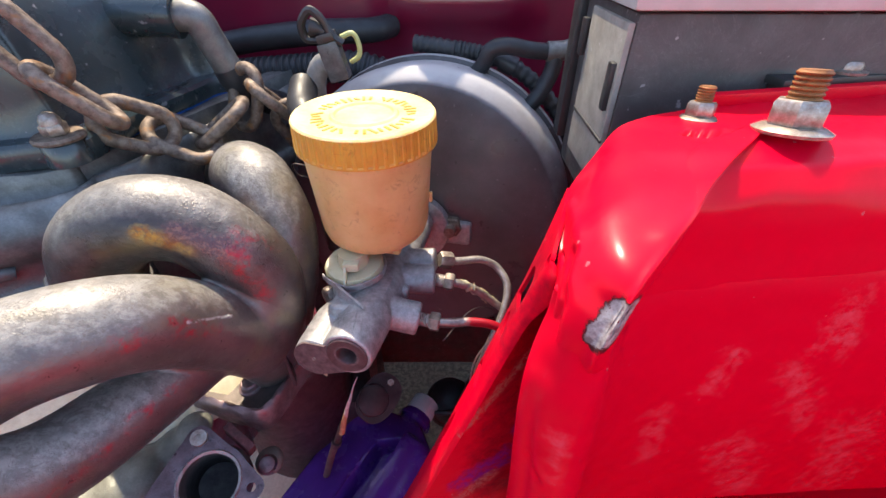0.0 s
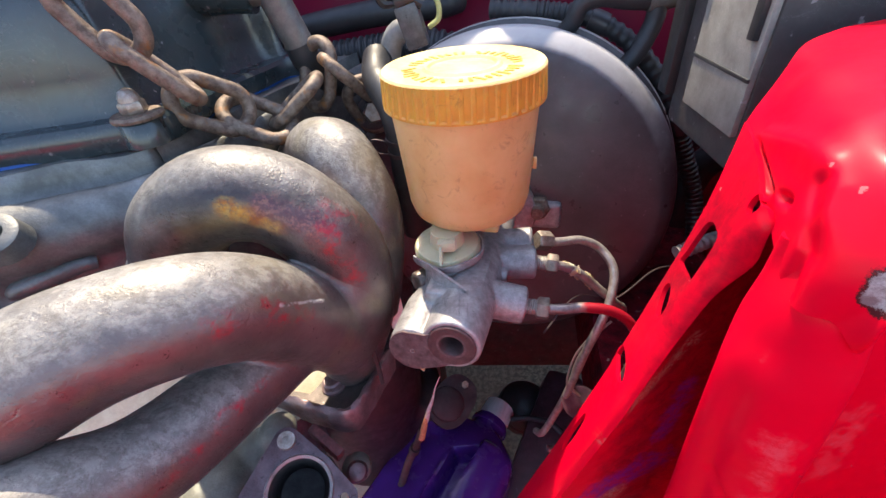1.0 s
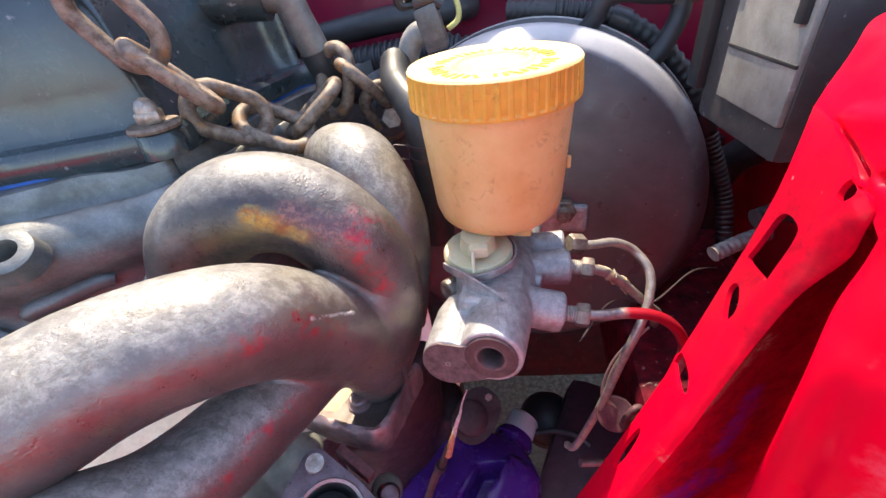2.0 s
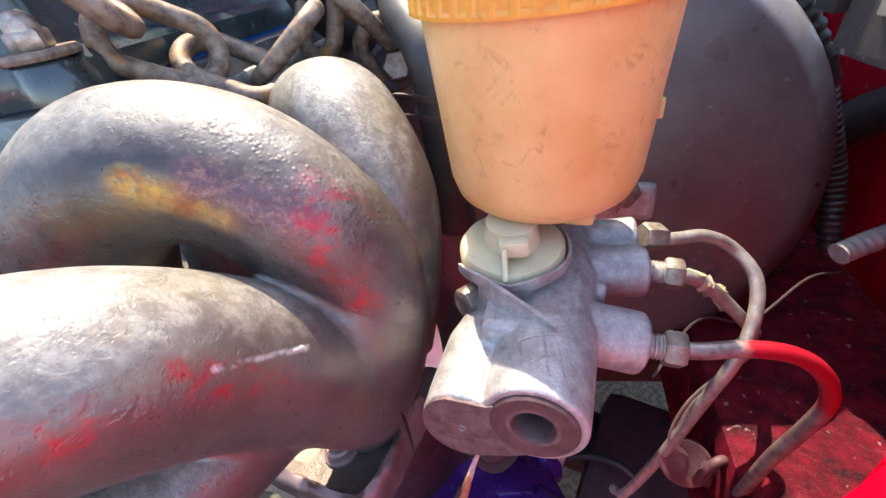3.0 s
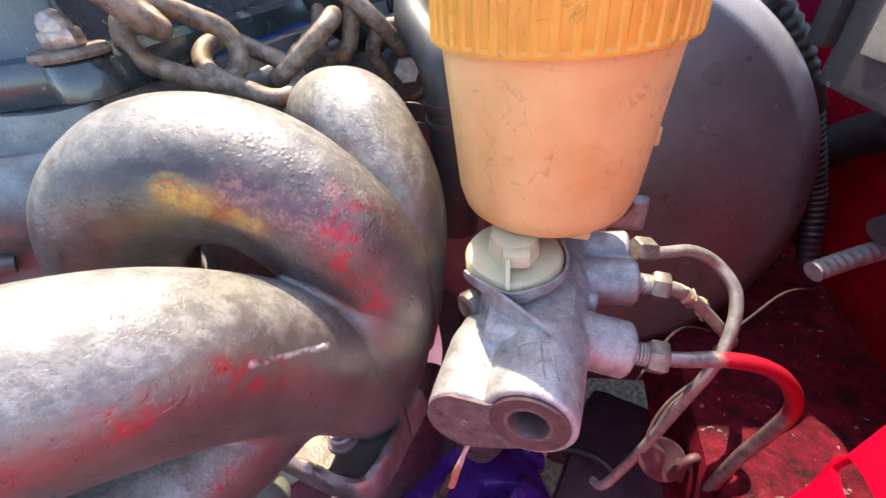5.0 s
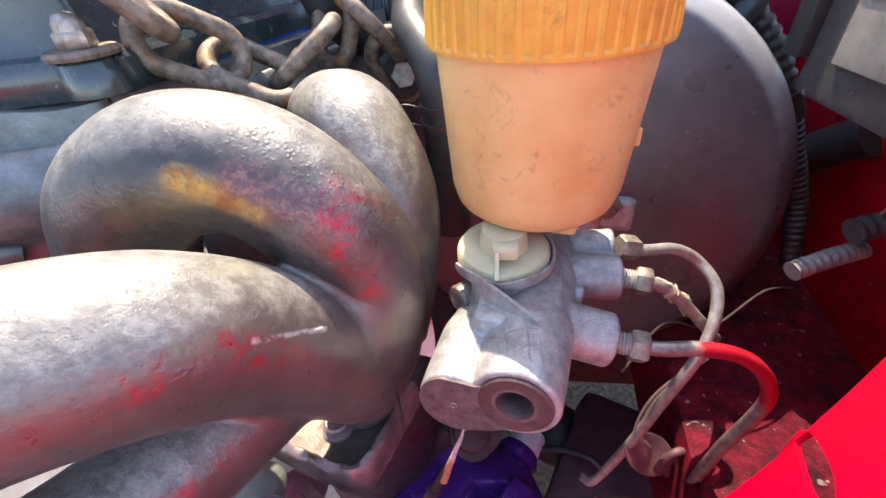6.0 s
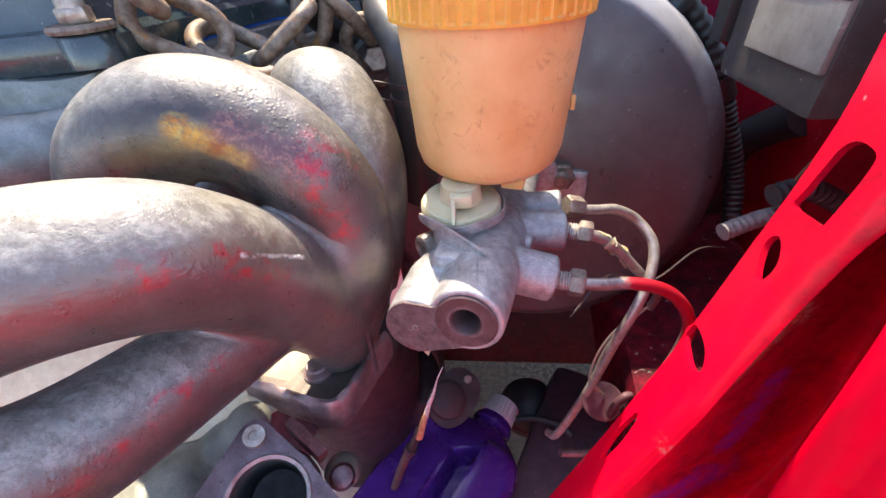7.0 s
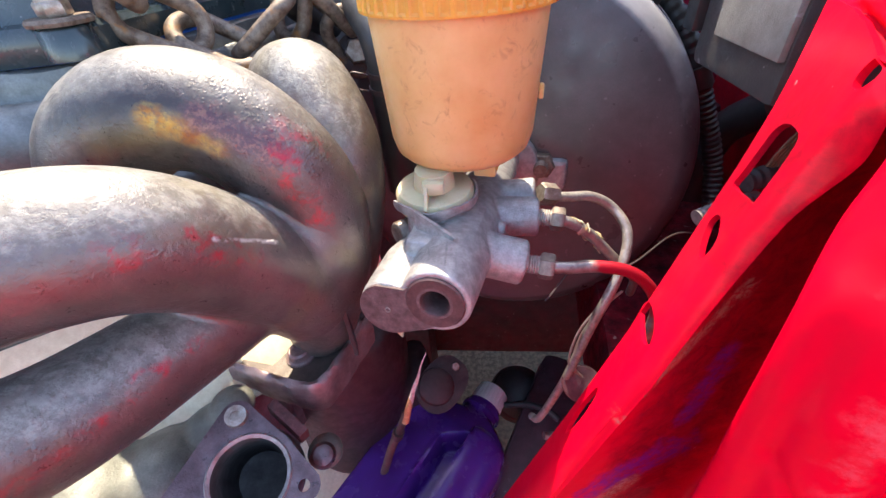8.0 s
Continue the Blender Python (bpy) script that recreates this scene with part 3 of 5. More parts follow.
# ---- strut tower ----
def tower():
    t = thing("strut_tower", (0.06, 0.10, 0.80), "bright red painted strut tower with scratches and chips", "strut tower")
    # z, then x, y of: strip's near edge, groove, ridge, corner, front middle, right end
    levels = [
        (0.780, (-0.0215, 0.0785), (0.022, 0.094), (0.052, 0.102), (0.0480, 0.085), (0.029, 0.073), (0.048, 0.058), (0.092, 0.095), (0.30, 0.11)),
        (0.860, (-0.0025, 0.0845), (0.028, 0.098), (0.058, 0.104), (0.0500, 0.087), (0.0275, 0.075), (0.047, 0.060), (0.092, 0.098), (0.30, 0.113)),
        (0.900, (0.0110, 0.0885), (0.033, 0.101), (0.058, 0.107), (0.0500, 0.089), (0.0262, 0.077), (0.046, 0.063), (0.092, 0.101), (0.30, 0.116)),
        (0.930, (0.0222, 0.0952), (0.038, 0.104), (0.056, 0.108), (0.0475, 0.090), (0.0257, 0.079), (0.045, 0.066), (0.092, 0.105), (0.30, 0.118)),
        (0.948, (0.0290, 0.0995), (0.040, 0.104), (0.050, 0.105), (0.0430, 0.0925), (0.0290, 0.0838), (0.044, 0.068), (0.091, 0.108), (0.30, 0.120)),
        (0.960, (0.0330, 0.0985), (0.0372, 0.0978), (0.0385, 0.0950), (0.0362, 0.0905), (0.0316, 0.0842), (0.0440, 0.0715), (0.0930, 0.1150), (0.30, 0.126)),
        (0.968, (0.0350, 0.0965), (0.0358, 0.0950), (0.0358, 0.0930), (0.0348, 0.0898), (0.0328, 0.0850), (0.0470, 0.0765), (0.0940, 0.1180), (0.30, 0.129)),
    ]
    cols = [curve([(lv[1 + c][0], lv[1 + c][1], lv[0]) for lv in levels], 22) for c in range(8)]
    rows = [curve([col[k] for col in cols], 22) for k in range(len(cols[0]))]

    def near(p, a, b):
        d = b - a
        return (p - a - d * max(0.0, min(1.0, (p - a).dot(d) / d.length_squared))).length

    def along(p, line):
        return min(near(p, a, b) for a, b in zip(line, line[1:]))

    gutter = [Vector(q) for q in ((0.0308, 0.0775, 0.9500), (0.0290, 0.0727, 0.9330), (0.0284, 0.0712, 0.9180), (0.0297, 0.0695, 0.9000), (0.0330, 0.0665, 0.8600), (0.0350, 0.0660, 0.7900))]
    split = [Vector(q) for q in ((0.0293, 0.0698, 0.9020), (0.0318, 0.0668, 0.8975), (0.0345, 0.0645, 0.8935))]
    swell = [Vector(q) for q in ((0.0450, 0.0675, 0.9420), (0.0400, 0.0650, 0.9000), (0.0400, 0.0630, 0.8500))]
    for row in rows:
        for p in row:
            q = p.copy()
            p += Vector((0.72, 0.62, 0.0)) * 0.0016 * math.exp(-(along(q, gutter) / 0.0024) ** 2) * soft_step((0.948 - q.z) / 0.03)
            p += Vector((0.70, 0.65, 0.0)) * 0.0018 * math.exp(-(along(q, split) / 0.0006) ** 2)
            p += Vector((-0.55, -0.80, 0.0)) * 0.0012 * math.exp(-(along(q, swell) / 0.0045) ** 2)
            p += Vector((-0.60, -0.70, 0.0)) * 0.0007 * noise.noise(q * 90) * soft_step((q.x - 0.024) / 0.004)
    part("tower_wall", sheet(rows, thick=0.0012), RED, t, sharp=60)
    # the shoulder and the top: far edge, near points, corner, front middle, right end
    upper = [
        [(0.0466, 0.1345, 0.9725), (0.0380, 0.1070, 0.9710), (0.0318, 0.0785, 0.9588), (0.0362, 0.0708, 0.9585), (0.0464, 0.0708, 0.9500), (0.0920, 0.1063, 0.9350), (0.30, 0.1191, 0.9350)],
        [(0.0512, 0.1385, 0.9785), (0.0408, 0.1090, 0.9778), (0.0324, 0.0800, 0.9688), (0.0385, 0.0688, 0.9670), (0.0444, 0.0692, 0.9580), (0.0906, 0.1093, 0.9580), (0.30, 0.1220, 0.9580)],
        [(0.0590, 0.1450, 0.9845), (0.0455, 0.1130, 0.9843), (0.0350, 0.0830, 0.9788), (0.0418, 0.0698, 0.9755), (0.0468, 0.0708, 0.9735), (0.0908, 0.1108, 0.9735), (0.30, 0.1235, 0.9735)],
        [(0.0680, 0.1540, 0.9892), (0.0540, 0.1195, 0.9893), (0.0420, 0.0890, 0.9868), (0.0465, 0.0738, 0.9842), (0.0525, 0.0750, 0.9825), (0.0925, 0.1140, 0.9825), (0.30, 0.1275, 0.9825)],
        [(0.0775, 0.1570, 0.9920), (0.0680, 0.1320, 0.9920), (0.0560, 0.1030, 0.9914), (0.0590, 0.0870, 0.9902), (0.0640, 0.0875, 0.9892), (0.0975, 0.1235, 0.9895), (0.30, 0.1370, 0.9898)],
        [(0.0880, 0.1610, 0.9930), (0.0870, 0.1490, 0.9930), (0.0800, 0.1280, 0.9928), (0.0820, 0.1140, 0.9924), (0.0880, 0.1150, 0.9920), (0.1110, 0.1400, 0.9924), (0.30, 0.152, 0.9928)],
        [(0.0985, 0.1640, 0.9935), (0.1060, 0.1660, 0.9935), (0.1160, 0.1680, 0.9935), (0.1300, 0.1710, 0.9935), (0.1500, 0.1745, 0.9935), (0.1800, 0.1800, 0.9935), (0.30, 0.200, 0.9935)],
    ]

    # a pressed crease beside the gusset, a soft raised ridge above it, a notch by the small stud
    crease = [Vector(q) for q in ((0.0368, 0.0880, 0.9790), (0.0346, 0.0829, 0.9740), (0.0328, 0.0797, 0.9690), (0.0322, 0.0790, 0.9590))]
    ridge = [Vector(q) for q in ((0.0430, 0.1183, 0.9763), (0.0384, 0.0997, 0.9817), (0.0383, 0.0911, 0.9815), (0.0361, 0.0844, 0.9793), (0.0346, 0.0822, 0.9755))]
    seam = [Vector(q) for q in ((0.0425, 0.1220, 0.9745), (0.0390, 0.1090, 0.9725), (0.0369, 0.1010, 0.9705))]
    pinch = [Vector(q) for q in ((0.0360, 0.0965, 0.9716), (0.0353, 0.0930, 0.9726))]
    notch = [Vector(q) for q in ((0.0860, 0.1392, 0.9930), (0.0990, 0.1383, 0.9932))]
    brow = [Vector(q) for q in ((0.0560, 0.0830, 0.9890), (0.0950, 0.1200, 0.9885), (0.1800, 0.1290, 0.9885))]
    cols = [curve([lv[c] for lv in upper], 16) for c in range(7)]
    rows = [curve([col[k] for col in cols], 26) for k in range(len(cols[0]))]
    for row in rows:
        for p in row:
            q = p.copy()
            if q.x > 0.2:
                continue
            p += Vector((-0.5, -0.5, 0.7)) * 0.0020 * noise.noise(q * 55) * soft_step((q.z - 0.9725) / 0.008)
            p += Vector((0.7, 0.3, -0.5)) * 0.0028 * math.exp(-(along(q, crease) / 0.0020) ** 2)
            p += Vector((-0.7, -0.2, 0.7)) * 0.0014 * math.exp(-(along(q, ridge) / 0.0030) ** 2)
            p += Vector((0.9, -0.1, -0.3)) * 0.0022 * math.exp(-(along(q, seam) / 0.0008) ** 2)
            p += Vector((0.9, -0.1, -0.3)) * 0.0024 * math.exp(-(along(q, pinch) / 0.0010) ** 2)
            p += Vector((0.0, 0.1, -1.0)) * 0.0030 * math.exp(-(along(q, notch) / 0.0012) ** 2)
            p += Vector((0.0, -0.4, 0.8)) * 0.0012 * math.exp(-(along(q, brow) / 0.0035) ** 2)
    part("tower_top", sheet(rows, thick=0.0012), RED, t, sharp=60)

    # the flat flange with its slots
    z0 = [0.78, 0.797, 0.855, 0.894, 0.916, 0.941, 0.958, 0.973, 0.985]
    y0 = [0.099, 0.0995, 0.1036, 0.1082, 0.1131, 0.1195, 0.1262, 0.1345, 0.143]
    z1 = [0.78, 0.86, 0.90, 0.93, 0.95, 0.965, 0.978, 0.985]
    y1 = [0.0775, 0.0835, 0.0875, 0.0940, 0.0995, 0.1055, 0.1155, 0.126]

    def across(u, z):
        """u across the flange from its far edge (0) to its near edge (1)."""
        far = float(np.interp(z, z0, y0))
        return far + (float(np.interp(z, z1, y1)) - far) * u

    def hole(points):
        return [(p.x, p.y) for p in curve([(across(u, z), z, 0) for u, z in points], 3, closed=True)]

    holes = [
        hole([(0.30, 0.9400), (0.34, 0.9432), (0.40, 0.9485), (0.46, 0.9525), (0.60, 0.9549), (0.80, 0.9558), (0.96, 0.9554), (0.97, 0.9520), (0.94, 0.9470), (0.92, 0.9438), (0.88, 0.9428), (0.60, 0.9412)]),
        hole([(0.58, 0.9267), (0.41, 0.9282), (0.30, 0.9313), (0.38, 0.9341), (0.54, 0.9346), (0.70, 0.9324), (0.69, 0.9290)]),
        hole([(0.02, 0.9022), (0.10, 0.9060), (0.40, 0.9082), (0.66, 0.9086), (0.80, 0.9066), (0.62, 0.9034), (0.35, 0.9022)]),
        hole([(0.40, 0.8585), (0.25, 0.8650), (0.31, 0.8780), (0.46, 0.8786), (0.52, 0.8686)]),
        oval(0.0985, 0.9680, 0.0046, 0.0054, 0.5, 20),
    ]
    trim_z, trim_y = [0.78, 0.860, 0.894, 0.912, 0.930, 0.942, 0.953, 0.963, 0.974], [0.0, 0.0008, 0.0013, 0.0018, 0.0022, 0.0030, 0.0040, 0.0034, 0.0020]
    far_edge = [(across(0, z) - float(np.interp(z, trim_z, trim_y)), z) for z in (0.78 + 0.194 * i / 30 for i in range(31))]
    near_z = [0.9738, 0.9730, 0.9715, 0.9700, 0.9690, 0.967, 0.964, 0.960, 0.956, 0.952, 0.948, 0.944, 0.94, 0.93, 0.92, 0.91, 0.90, 0.88, 0.86, 0.82, 0.78]
    near_y = [0.1200, 0.1120, 0.1050, 0.0990, 0.0945, 0.0925, 0.0922, 0.0926, 0.0930, 0.0934, 0.0937, 0.0938, 0.0937, 0.0928, 0.0913, 0.0896, 0.0875, 0.0855, 0.0835, 0.080, 0.0775]
    bm = prism(far_edge + list(zip(near_y, near_z)), Matrix(), 0.0014, holes)
    bmesh.ops.subdivide_edges(bm, edges=[e for e in bm.edges if e.calc_length() > 0.004], cuts=3, use_grid_fill=True)
    bmesh.ops.triangulate(bm, faces=bm.faces[:])
    for v in bm.verts:
        y, z, off = v.co
        fold = 0.66 * max(0.0, 0.0965 - y) * soft_step((z - 0.944) / 0.012)
        # the plate rolls softly into the groove along its near edge
        inner = max(0.0, 1.0 - max(0.0, y - float(np.interp(z, near_z[::-1], near_y[::-1]))) / 0.0055)
        off -= 0.0030 * inner * inner * soft_step((0.966 - z) / 0.01)
        v.co = Vector((0.322 * y + 0.311 * z - 0.2985 + fold, y, z)) + Vector((-0.91, 0.29, 0.28)) * off
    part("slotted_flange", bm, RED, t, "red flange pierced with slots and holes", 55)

    return t


tower()


def stud(base, axis, across, label):
    """A rusty stud through a flanged nut."""
    s = thing("stud_nut", base, label, "bolt", "studs on the strut tower")
    k = across / 0.017
    part("washer", lathe([(0, 0), (across * 0.78, 0), (across * 0.80, 0.0012 * k), (across * 0.62, 0.003 * k), (0, 0.003 * k)], base, axis, 28), NUT, s)
    up = Vector(axis).normalized()
    part("nut", hexagon(Vector(base) + up * 0.0025 * k, axis, across, 0.010 * k), NUT, s)
    part("stud", thread(Vector(base) + up * 0.012 * k, axis, across * 0.34, 0.011 * k, 0.0018 * k), RUST_BROWN, s, "rust-brown threaded stud")


stud((0.1218, 0.1385, 0.9936), (0.03, 0.17, 1), 0.0152, "rusty threaded stud with a zinc flange nut on the red tower")
stud((0.0990, 0.1565, 0.9915), (0.03, 0.15, 1), 0.0092, "smaller rusty stud with a nut on the red tower")


single("tower_lip", box((0.2050, 0.1860, 0.9945), (0.200, 0.0050, 0.0075), Matrix.Rotation(radians(10.5), 3, "Z"), 0.0018), RED, "raised red lip along the back of the strut tower", "car panel", kind="structure")


def bracket():
    b = thing("black_bracket", (0.190, 0.192, 0.993), "flat black metal bracket bolted behind the red lip", "bracket")
    turn = Matrix.Rotation(radians(10.5), 3, "Z")
    part("plate", box((0.192, 0.1925, 0.9990), (0.105, 0.014, 0.0035), turn, 0.001), BLACK_PLASTIC, b)
    bm = lathe([(0, 0), (0.0080, 0), (0.0082, 0.0010), (0.0060, 0.0016), (0, 0.0016)], (0.1760, 0.1895, 1.0008), (0, 0, 1), 28)
    lathe([(0, 0.0016), (0.0055, 0.0016), (0.0055, 0.0035), (0.0045, 0.0048), (0, 0.0048)], (0.1760, 0.1895, 1.0008), (0, 0, 1), 24, bm)
    part("nut", bm, NUT, b, "bright plated nut and washer")
    part("foot", box((0.192, 0.1925, 0.9950), (0.10, 0.010, 0.0060), turn, 0.001), BLACK_PLASTIC, b)


bracket()


# ---- box beside the firewall ----
def relay_box():
    b = thing("equipment_box", (0.19, 0.222, 0.945), "dusty black plastic box with a pale side panel and grey lid", "box")
    part("body", box((0.203, 0.2215, 0.9770), (0.250, 0.071, 0.094), None, 0.004), GREY_BOX, b)
    part("lid", box((0.203, 0.2215, 1.0330), (0.258, 0.080, 0.017), None, 0.003), GREY_LID, b, "pale grey lid")
    part("side_panel", box((0.0772, 0.2125, 0.9830), (0.0028, 0.0500, 0.0740), None, 0.0008), plain("dusty_pale_panel", (0.33, 0.315, 0.275), (0.20, 0.19, 0.165), 0.6, 0.0, 0.012, 0.3, specks=0.5), b, "dusty pale side panel")
    part("corner_strip", box((0.0765, 0.2605, 0.985), (0.006, 0.012, 0.082), None, 0.0015), BLACK_PLASTIC, b)
    part("seam", box((0.0758, 0.2125, 0.9690), (0.0012, 0.050, 0.0016), None, 0.0004), BLACK_PLASTIC, b)
    part("latch", box((0.0750, 0.1925, 0.9935), (0.0030, 0.0050, 0.0210), None, 0.0008), BLACK_PLASTIC, b, "black plastic latch")
    part("clip", box((0.0750, 0.2420, 1.0050), (0.0030, 0.0060, 0.0180), None, 0.0008), BLACK_PLASTIC, b, "black plastic clip")
    return b


relay_box()


# ---- brake booster and master cylinder ----
AXIS = Vector((0.2, 1.0, -0.10)).normalized()
BOOST_AXIS = Vector((0.206, 1.0, -0.161)).normalized()
BOOST = Vector((-0.0170, 0.2551, 0.8765))


def booster():
    b = thing("brake_booster", BOOST + BOOST_AXIS * 0.12, "large satin black brake booster drum on the firewall", "brake booster")
    r = 0.1085
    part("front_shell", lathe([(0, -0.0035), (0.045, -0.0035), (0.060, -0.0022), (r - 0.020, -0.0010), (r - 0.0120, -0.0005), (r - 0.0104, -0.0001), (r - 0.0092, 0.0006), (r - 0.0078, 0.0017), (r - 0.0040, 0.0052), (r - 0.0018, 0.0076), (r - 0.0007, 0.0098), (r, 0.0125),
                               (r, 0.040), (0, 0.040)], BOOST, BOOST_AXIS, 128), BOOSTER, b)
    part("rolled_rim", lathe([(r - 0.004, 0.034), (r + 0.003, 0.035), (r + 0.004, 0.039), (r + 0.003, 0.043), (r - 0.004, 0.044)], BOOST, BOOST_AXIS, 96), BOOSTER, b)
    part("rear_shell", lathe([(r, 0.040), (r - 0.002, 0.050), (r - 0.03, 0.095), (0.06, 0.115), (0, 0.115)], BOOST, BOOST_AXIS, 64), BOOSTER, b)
    for s, name in ((1, "mounting_nut"), (-1, "mounting_nut")):
        p = BOOST + Vector((0.025 * s, -0.004 * s, 0.003 if s > 0 else -0.01)) - BOOST_AXIS * 0.011
        bm = hexagon(p, BOOST_AXIS, 0.013, 0.007)
        thread(p - BOOST_AXIS * 0.008, BOOST_AXIS, 0.004, 0.010, 0.0012, bm)
        part(name, bm, RUST, b, "rusty mounting nut and stud")


booster()


def on_axis(y, side=0.0, up=0.0):
    """A point by the master cylinder's axis at a given y."""
    return Vector((-0.0435, 0.1163, 0.898)) + AXIS * ((y - 0.1163) / AXIS.y) + Vector((side, -0.2 * side, up))


def master_cylinder():
    m = thing("master_cylinder", on_axis(0.18), "pale cast aluminium brake master cylinder under the fluid reservoir", "master cylinder")
    bm = bmesh.new()
    front = on_axis(0.1163)
    lathe([(0, 0.018), (0.0050, 0.018), (0.0050, 0.004), (0.0100, 0.004), (0.0102, 0.0), (0.0112, 0), (0.0118, 0.0006), (0.0122, 0.006), (0.0130, 0.024), (0.0124, 0.034), (0.0118, 0.128), (0, 0.128)], front, AXIS, 48, bm)
    left = Vector((-0.0598, 0.1185, 0.8925)) + AXIS * 0.0008
    lathe([(0, 0), (0.0098, 0), (0.0104, 0.0006), (0.0108, 0.006), (0.0112, 0.024), (0.009, 0.036), (0, 0.042)], left, AXIS, 48, bm)
    # the two barrels run together, with a shallow valley between them
    place = Matrix.Translation(front) @ AXIS.to_track_quat("Z", "Y").to_matrix().to_4x4()
    away = place.inverted() @ left
    away = Vector((away.x, away.y))
    along = away.normalized()
    across = Vector((-along.y, along.x))

    def joined(r1, r2, dip):
        """The outline round both barrels, drawn in by dip where they meet."""
        ends = []
        for mid, r, way in ((Vector((0, 0)), r1, -1), (away, r2, 1)):
            arc = [mid + along * r * math.sin(a) * way + across * r * math.cos(a) for a in (radians(12 * i) for i in range(16))]
            ends.append(arc)
        waist = (ends[0][0] + ends[1][0]) / 2
        low = (ends[0][-1] + ends[1][-1]) / 2
        return [(p.x, p.y) for p in [*reversed(ends[0]), waist - across * dip, *ends[1], low - across * dip * 0.2]]

    hole = [(0.0052 * math.cos(radians(18 * i)), 0.0052 * math.sin(radians(18 * i))) for i in range(20)]
    prism(joined(0.0108, 0.0100, 0.0030), place @ Matrix.Translation((0, 0, 0.0004)), 0.030, [hole], bm)
    # web up to the neck
    box(on_axis(0.150, -0.004, 0.0015), (0.025, 0.034, 0.019), AXIS.to_track_quat("Y", "Z").to_matrix(), 0.003, bm)
    lathe([(0, -0.014), (0.0100, -0.014), (0.0110, -0.003), (0.0155, 0.0), (0, 0.0)], (-0.0465, 0.1645, 0.9085), (0, -0.10, 1), 40, bm)
    # outlets
    for base, tip, r in ((on_axis(0.149), (-0.0125, 0.1468, 0.8888), 0.0088), (on_axis(0.175), (-0.0045, 0.1748, 0.8912), 0.0085),
                         (on_axis(0.191, 0.006, 0.002), (-0.0040, 0.1885, 0.8950), 0.0070)):
        d = Vector(tip) - base
        lathe([(0, 0), (r * 1.1, 0), (r, d.length * 0.55), (r, d.length - 0.001), (r - 0.001, d.length), (0, d.length)], base, d, 32, bm)
    lathe([(0, 0), (0.0035, 0), (0.0035, 0.014), (0.003, 0.015), (0, 0.015)], on_axis(0.166), (1, -0.2, -0.05), 20, bm)
    lathe([(0, 0), (0.0050, 0), (0.0050, 0.020), (0.004, 0.021), (0, 0.021)], on_axis(0.160, -0.004, -0.002), (-1, 0.1, 0.35), 24, bm)
    # flange to the booster
    lathe([(0, 0), (0.024, 0), (0.024, 0.008), (0, 0.008)], BOOST - BOOST_AXIS * 0.0125, BOOST_AXIS, 40, bm)
    box(BOOST - BOOST_AXIS * 0.009 + Vector((0.020, 0, -0.003)), (0.040, 0.008, 0.018), BOOST_AXIS.to_track_quat("Y", "Z").to_matrix(), 0.003, bm)
    # pillar under the neck with a thin sharp fin
    lathe([(0, -0.014), (0.0080, -0.014), (0.0066, -0.006), (0.0062, 0.001), (0, 0.001)], (-0.0500, 0.1540, 0.9085), (0, 0, 1), 28, bm)
    fin = bmesh.new()
    tri = [Vector(p) for p in ((-0.0525, 0.1468, 0.9128), (-0.0375, 0.1338, 0.9102), (-0.0520, 0.1448, 0.9030), (-0.0385, 0.1348, 0.9080))]
    verts = [fin.verts.new(p) for p in tri] + [fin.verts.new(p + Vector((0.0005, 0.0012, 0))) for p in tri]
    for f in ((0, 2, 3, 1), (4, 5, 7, 6), (0, 1, 5, 4), (1, 3, 7, 5), (3, 2, 6, 7), (2, 0, 4, 6)):
        fin.faces.new([verts[i] for i in f])
    part("casting_fin", fin, ALLOY, m)
    fused(part("casting", bm, ALLOY, m), 0.0005, 2)
    part("end_plug", lathe([(0, 0.014), (0.0044, 0.012), (0.0044, 0.0006), (0.0050, -0.0004), (0.0094, -0.0008), (0.0099, -0.0003), (0.0099, 0.0030)], front, AXIS, 40), plain("plug_steel", (0.135, 0.078, 0.076), (0.065, 0.036, 0.036), 0.6, 0.4, 0.005, 0.4), m, "dark steel plug with a blind hole")
    lobe = prism(joined(0.0086, 0.0101, 0.0024), place @ Matrix.Translation((0, 0, -0.0005)), 0.0014, [hole])
    part("lobe_face", lobe, plain("grimy_cast_face", (0.165, 0.112, 0.110), (0.065, 0.042, 0.043), 0.6, 0.25, 0.0035, 0.9, fine=0.0012), m, "rough brownish cast face")
    part("centre_mark", lathe([(0, 0.0002), (0.0006, 0.0001), (0.0009, -0.0003), (0.0011, -0.0001), (0.0012, 0.0006)], left - AXIS * 0.0008, AXIS, 14), OLD_NUT, m)
    part("side_stub", lathe([(0, 0.0006), (0.0022, 0.0006), (0.0030, 0), (0.0044, 0.0003), (0.0050, 0.0012), (0.0052, 0.013)], (-0.0618, 0.1540, 0.8975), (0.72, 0.66, -0.10), 28), OLD_NUT, m, "dark dimpled stub")
    # socket lip, broken open on one side
    lip = []
    for k in range(30):
        a = radians(-155 + 255 * k / 29)
        lip.append((-0.0465 + 0.0162 * math.cos(a), 0.1640 + 0.0162 * math.sin(a), 0.9090 + 0.0005 * math.sin(5 * a)))
    rows = []
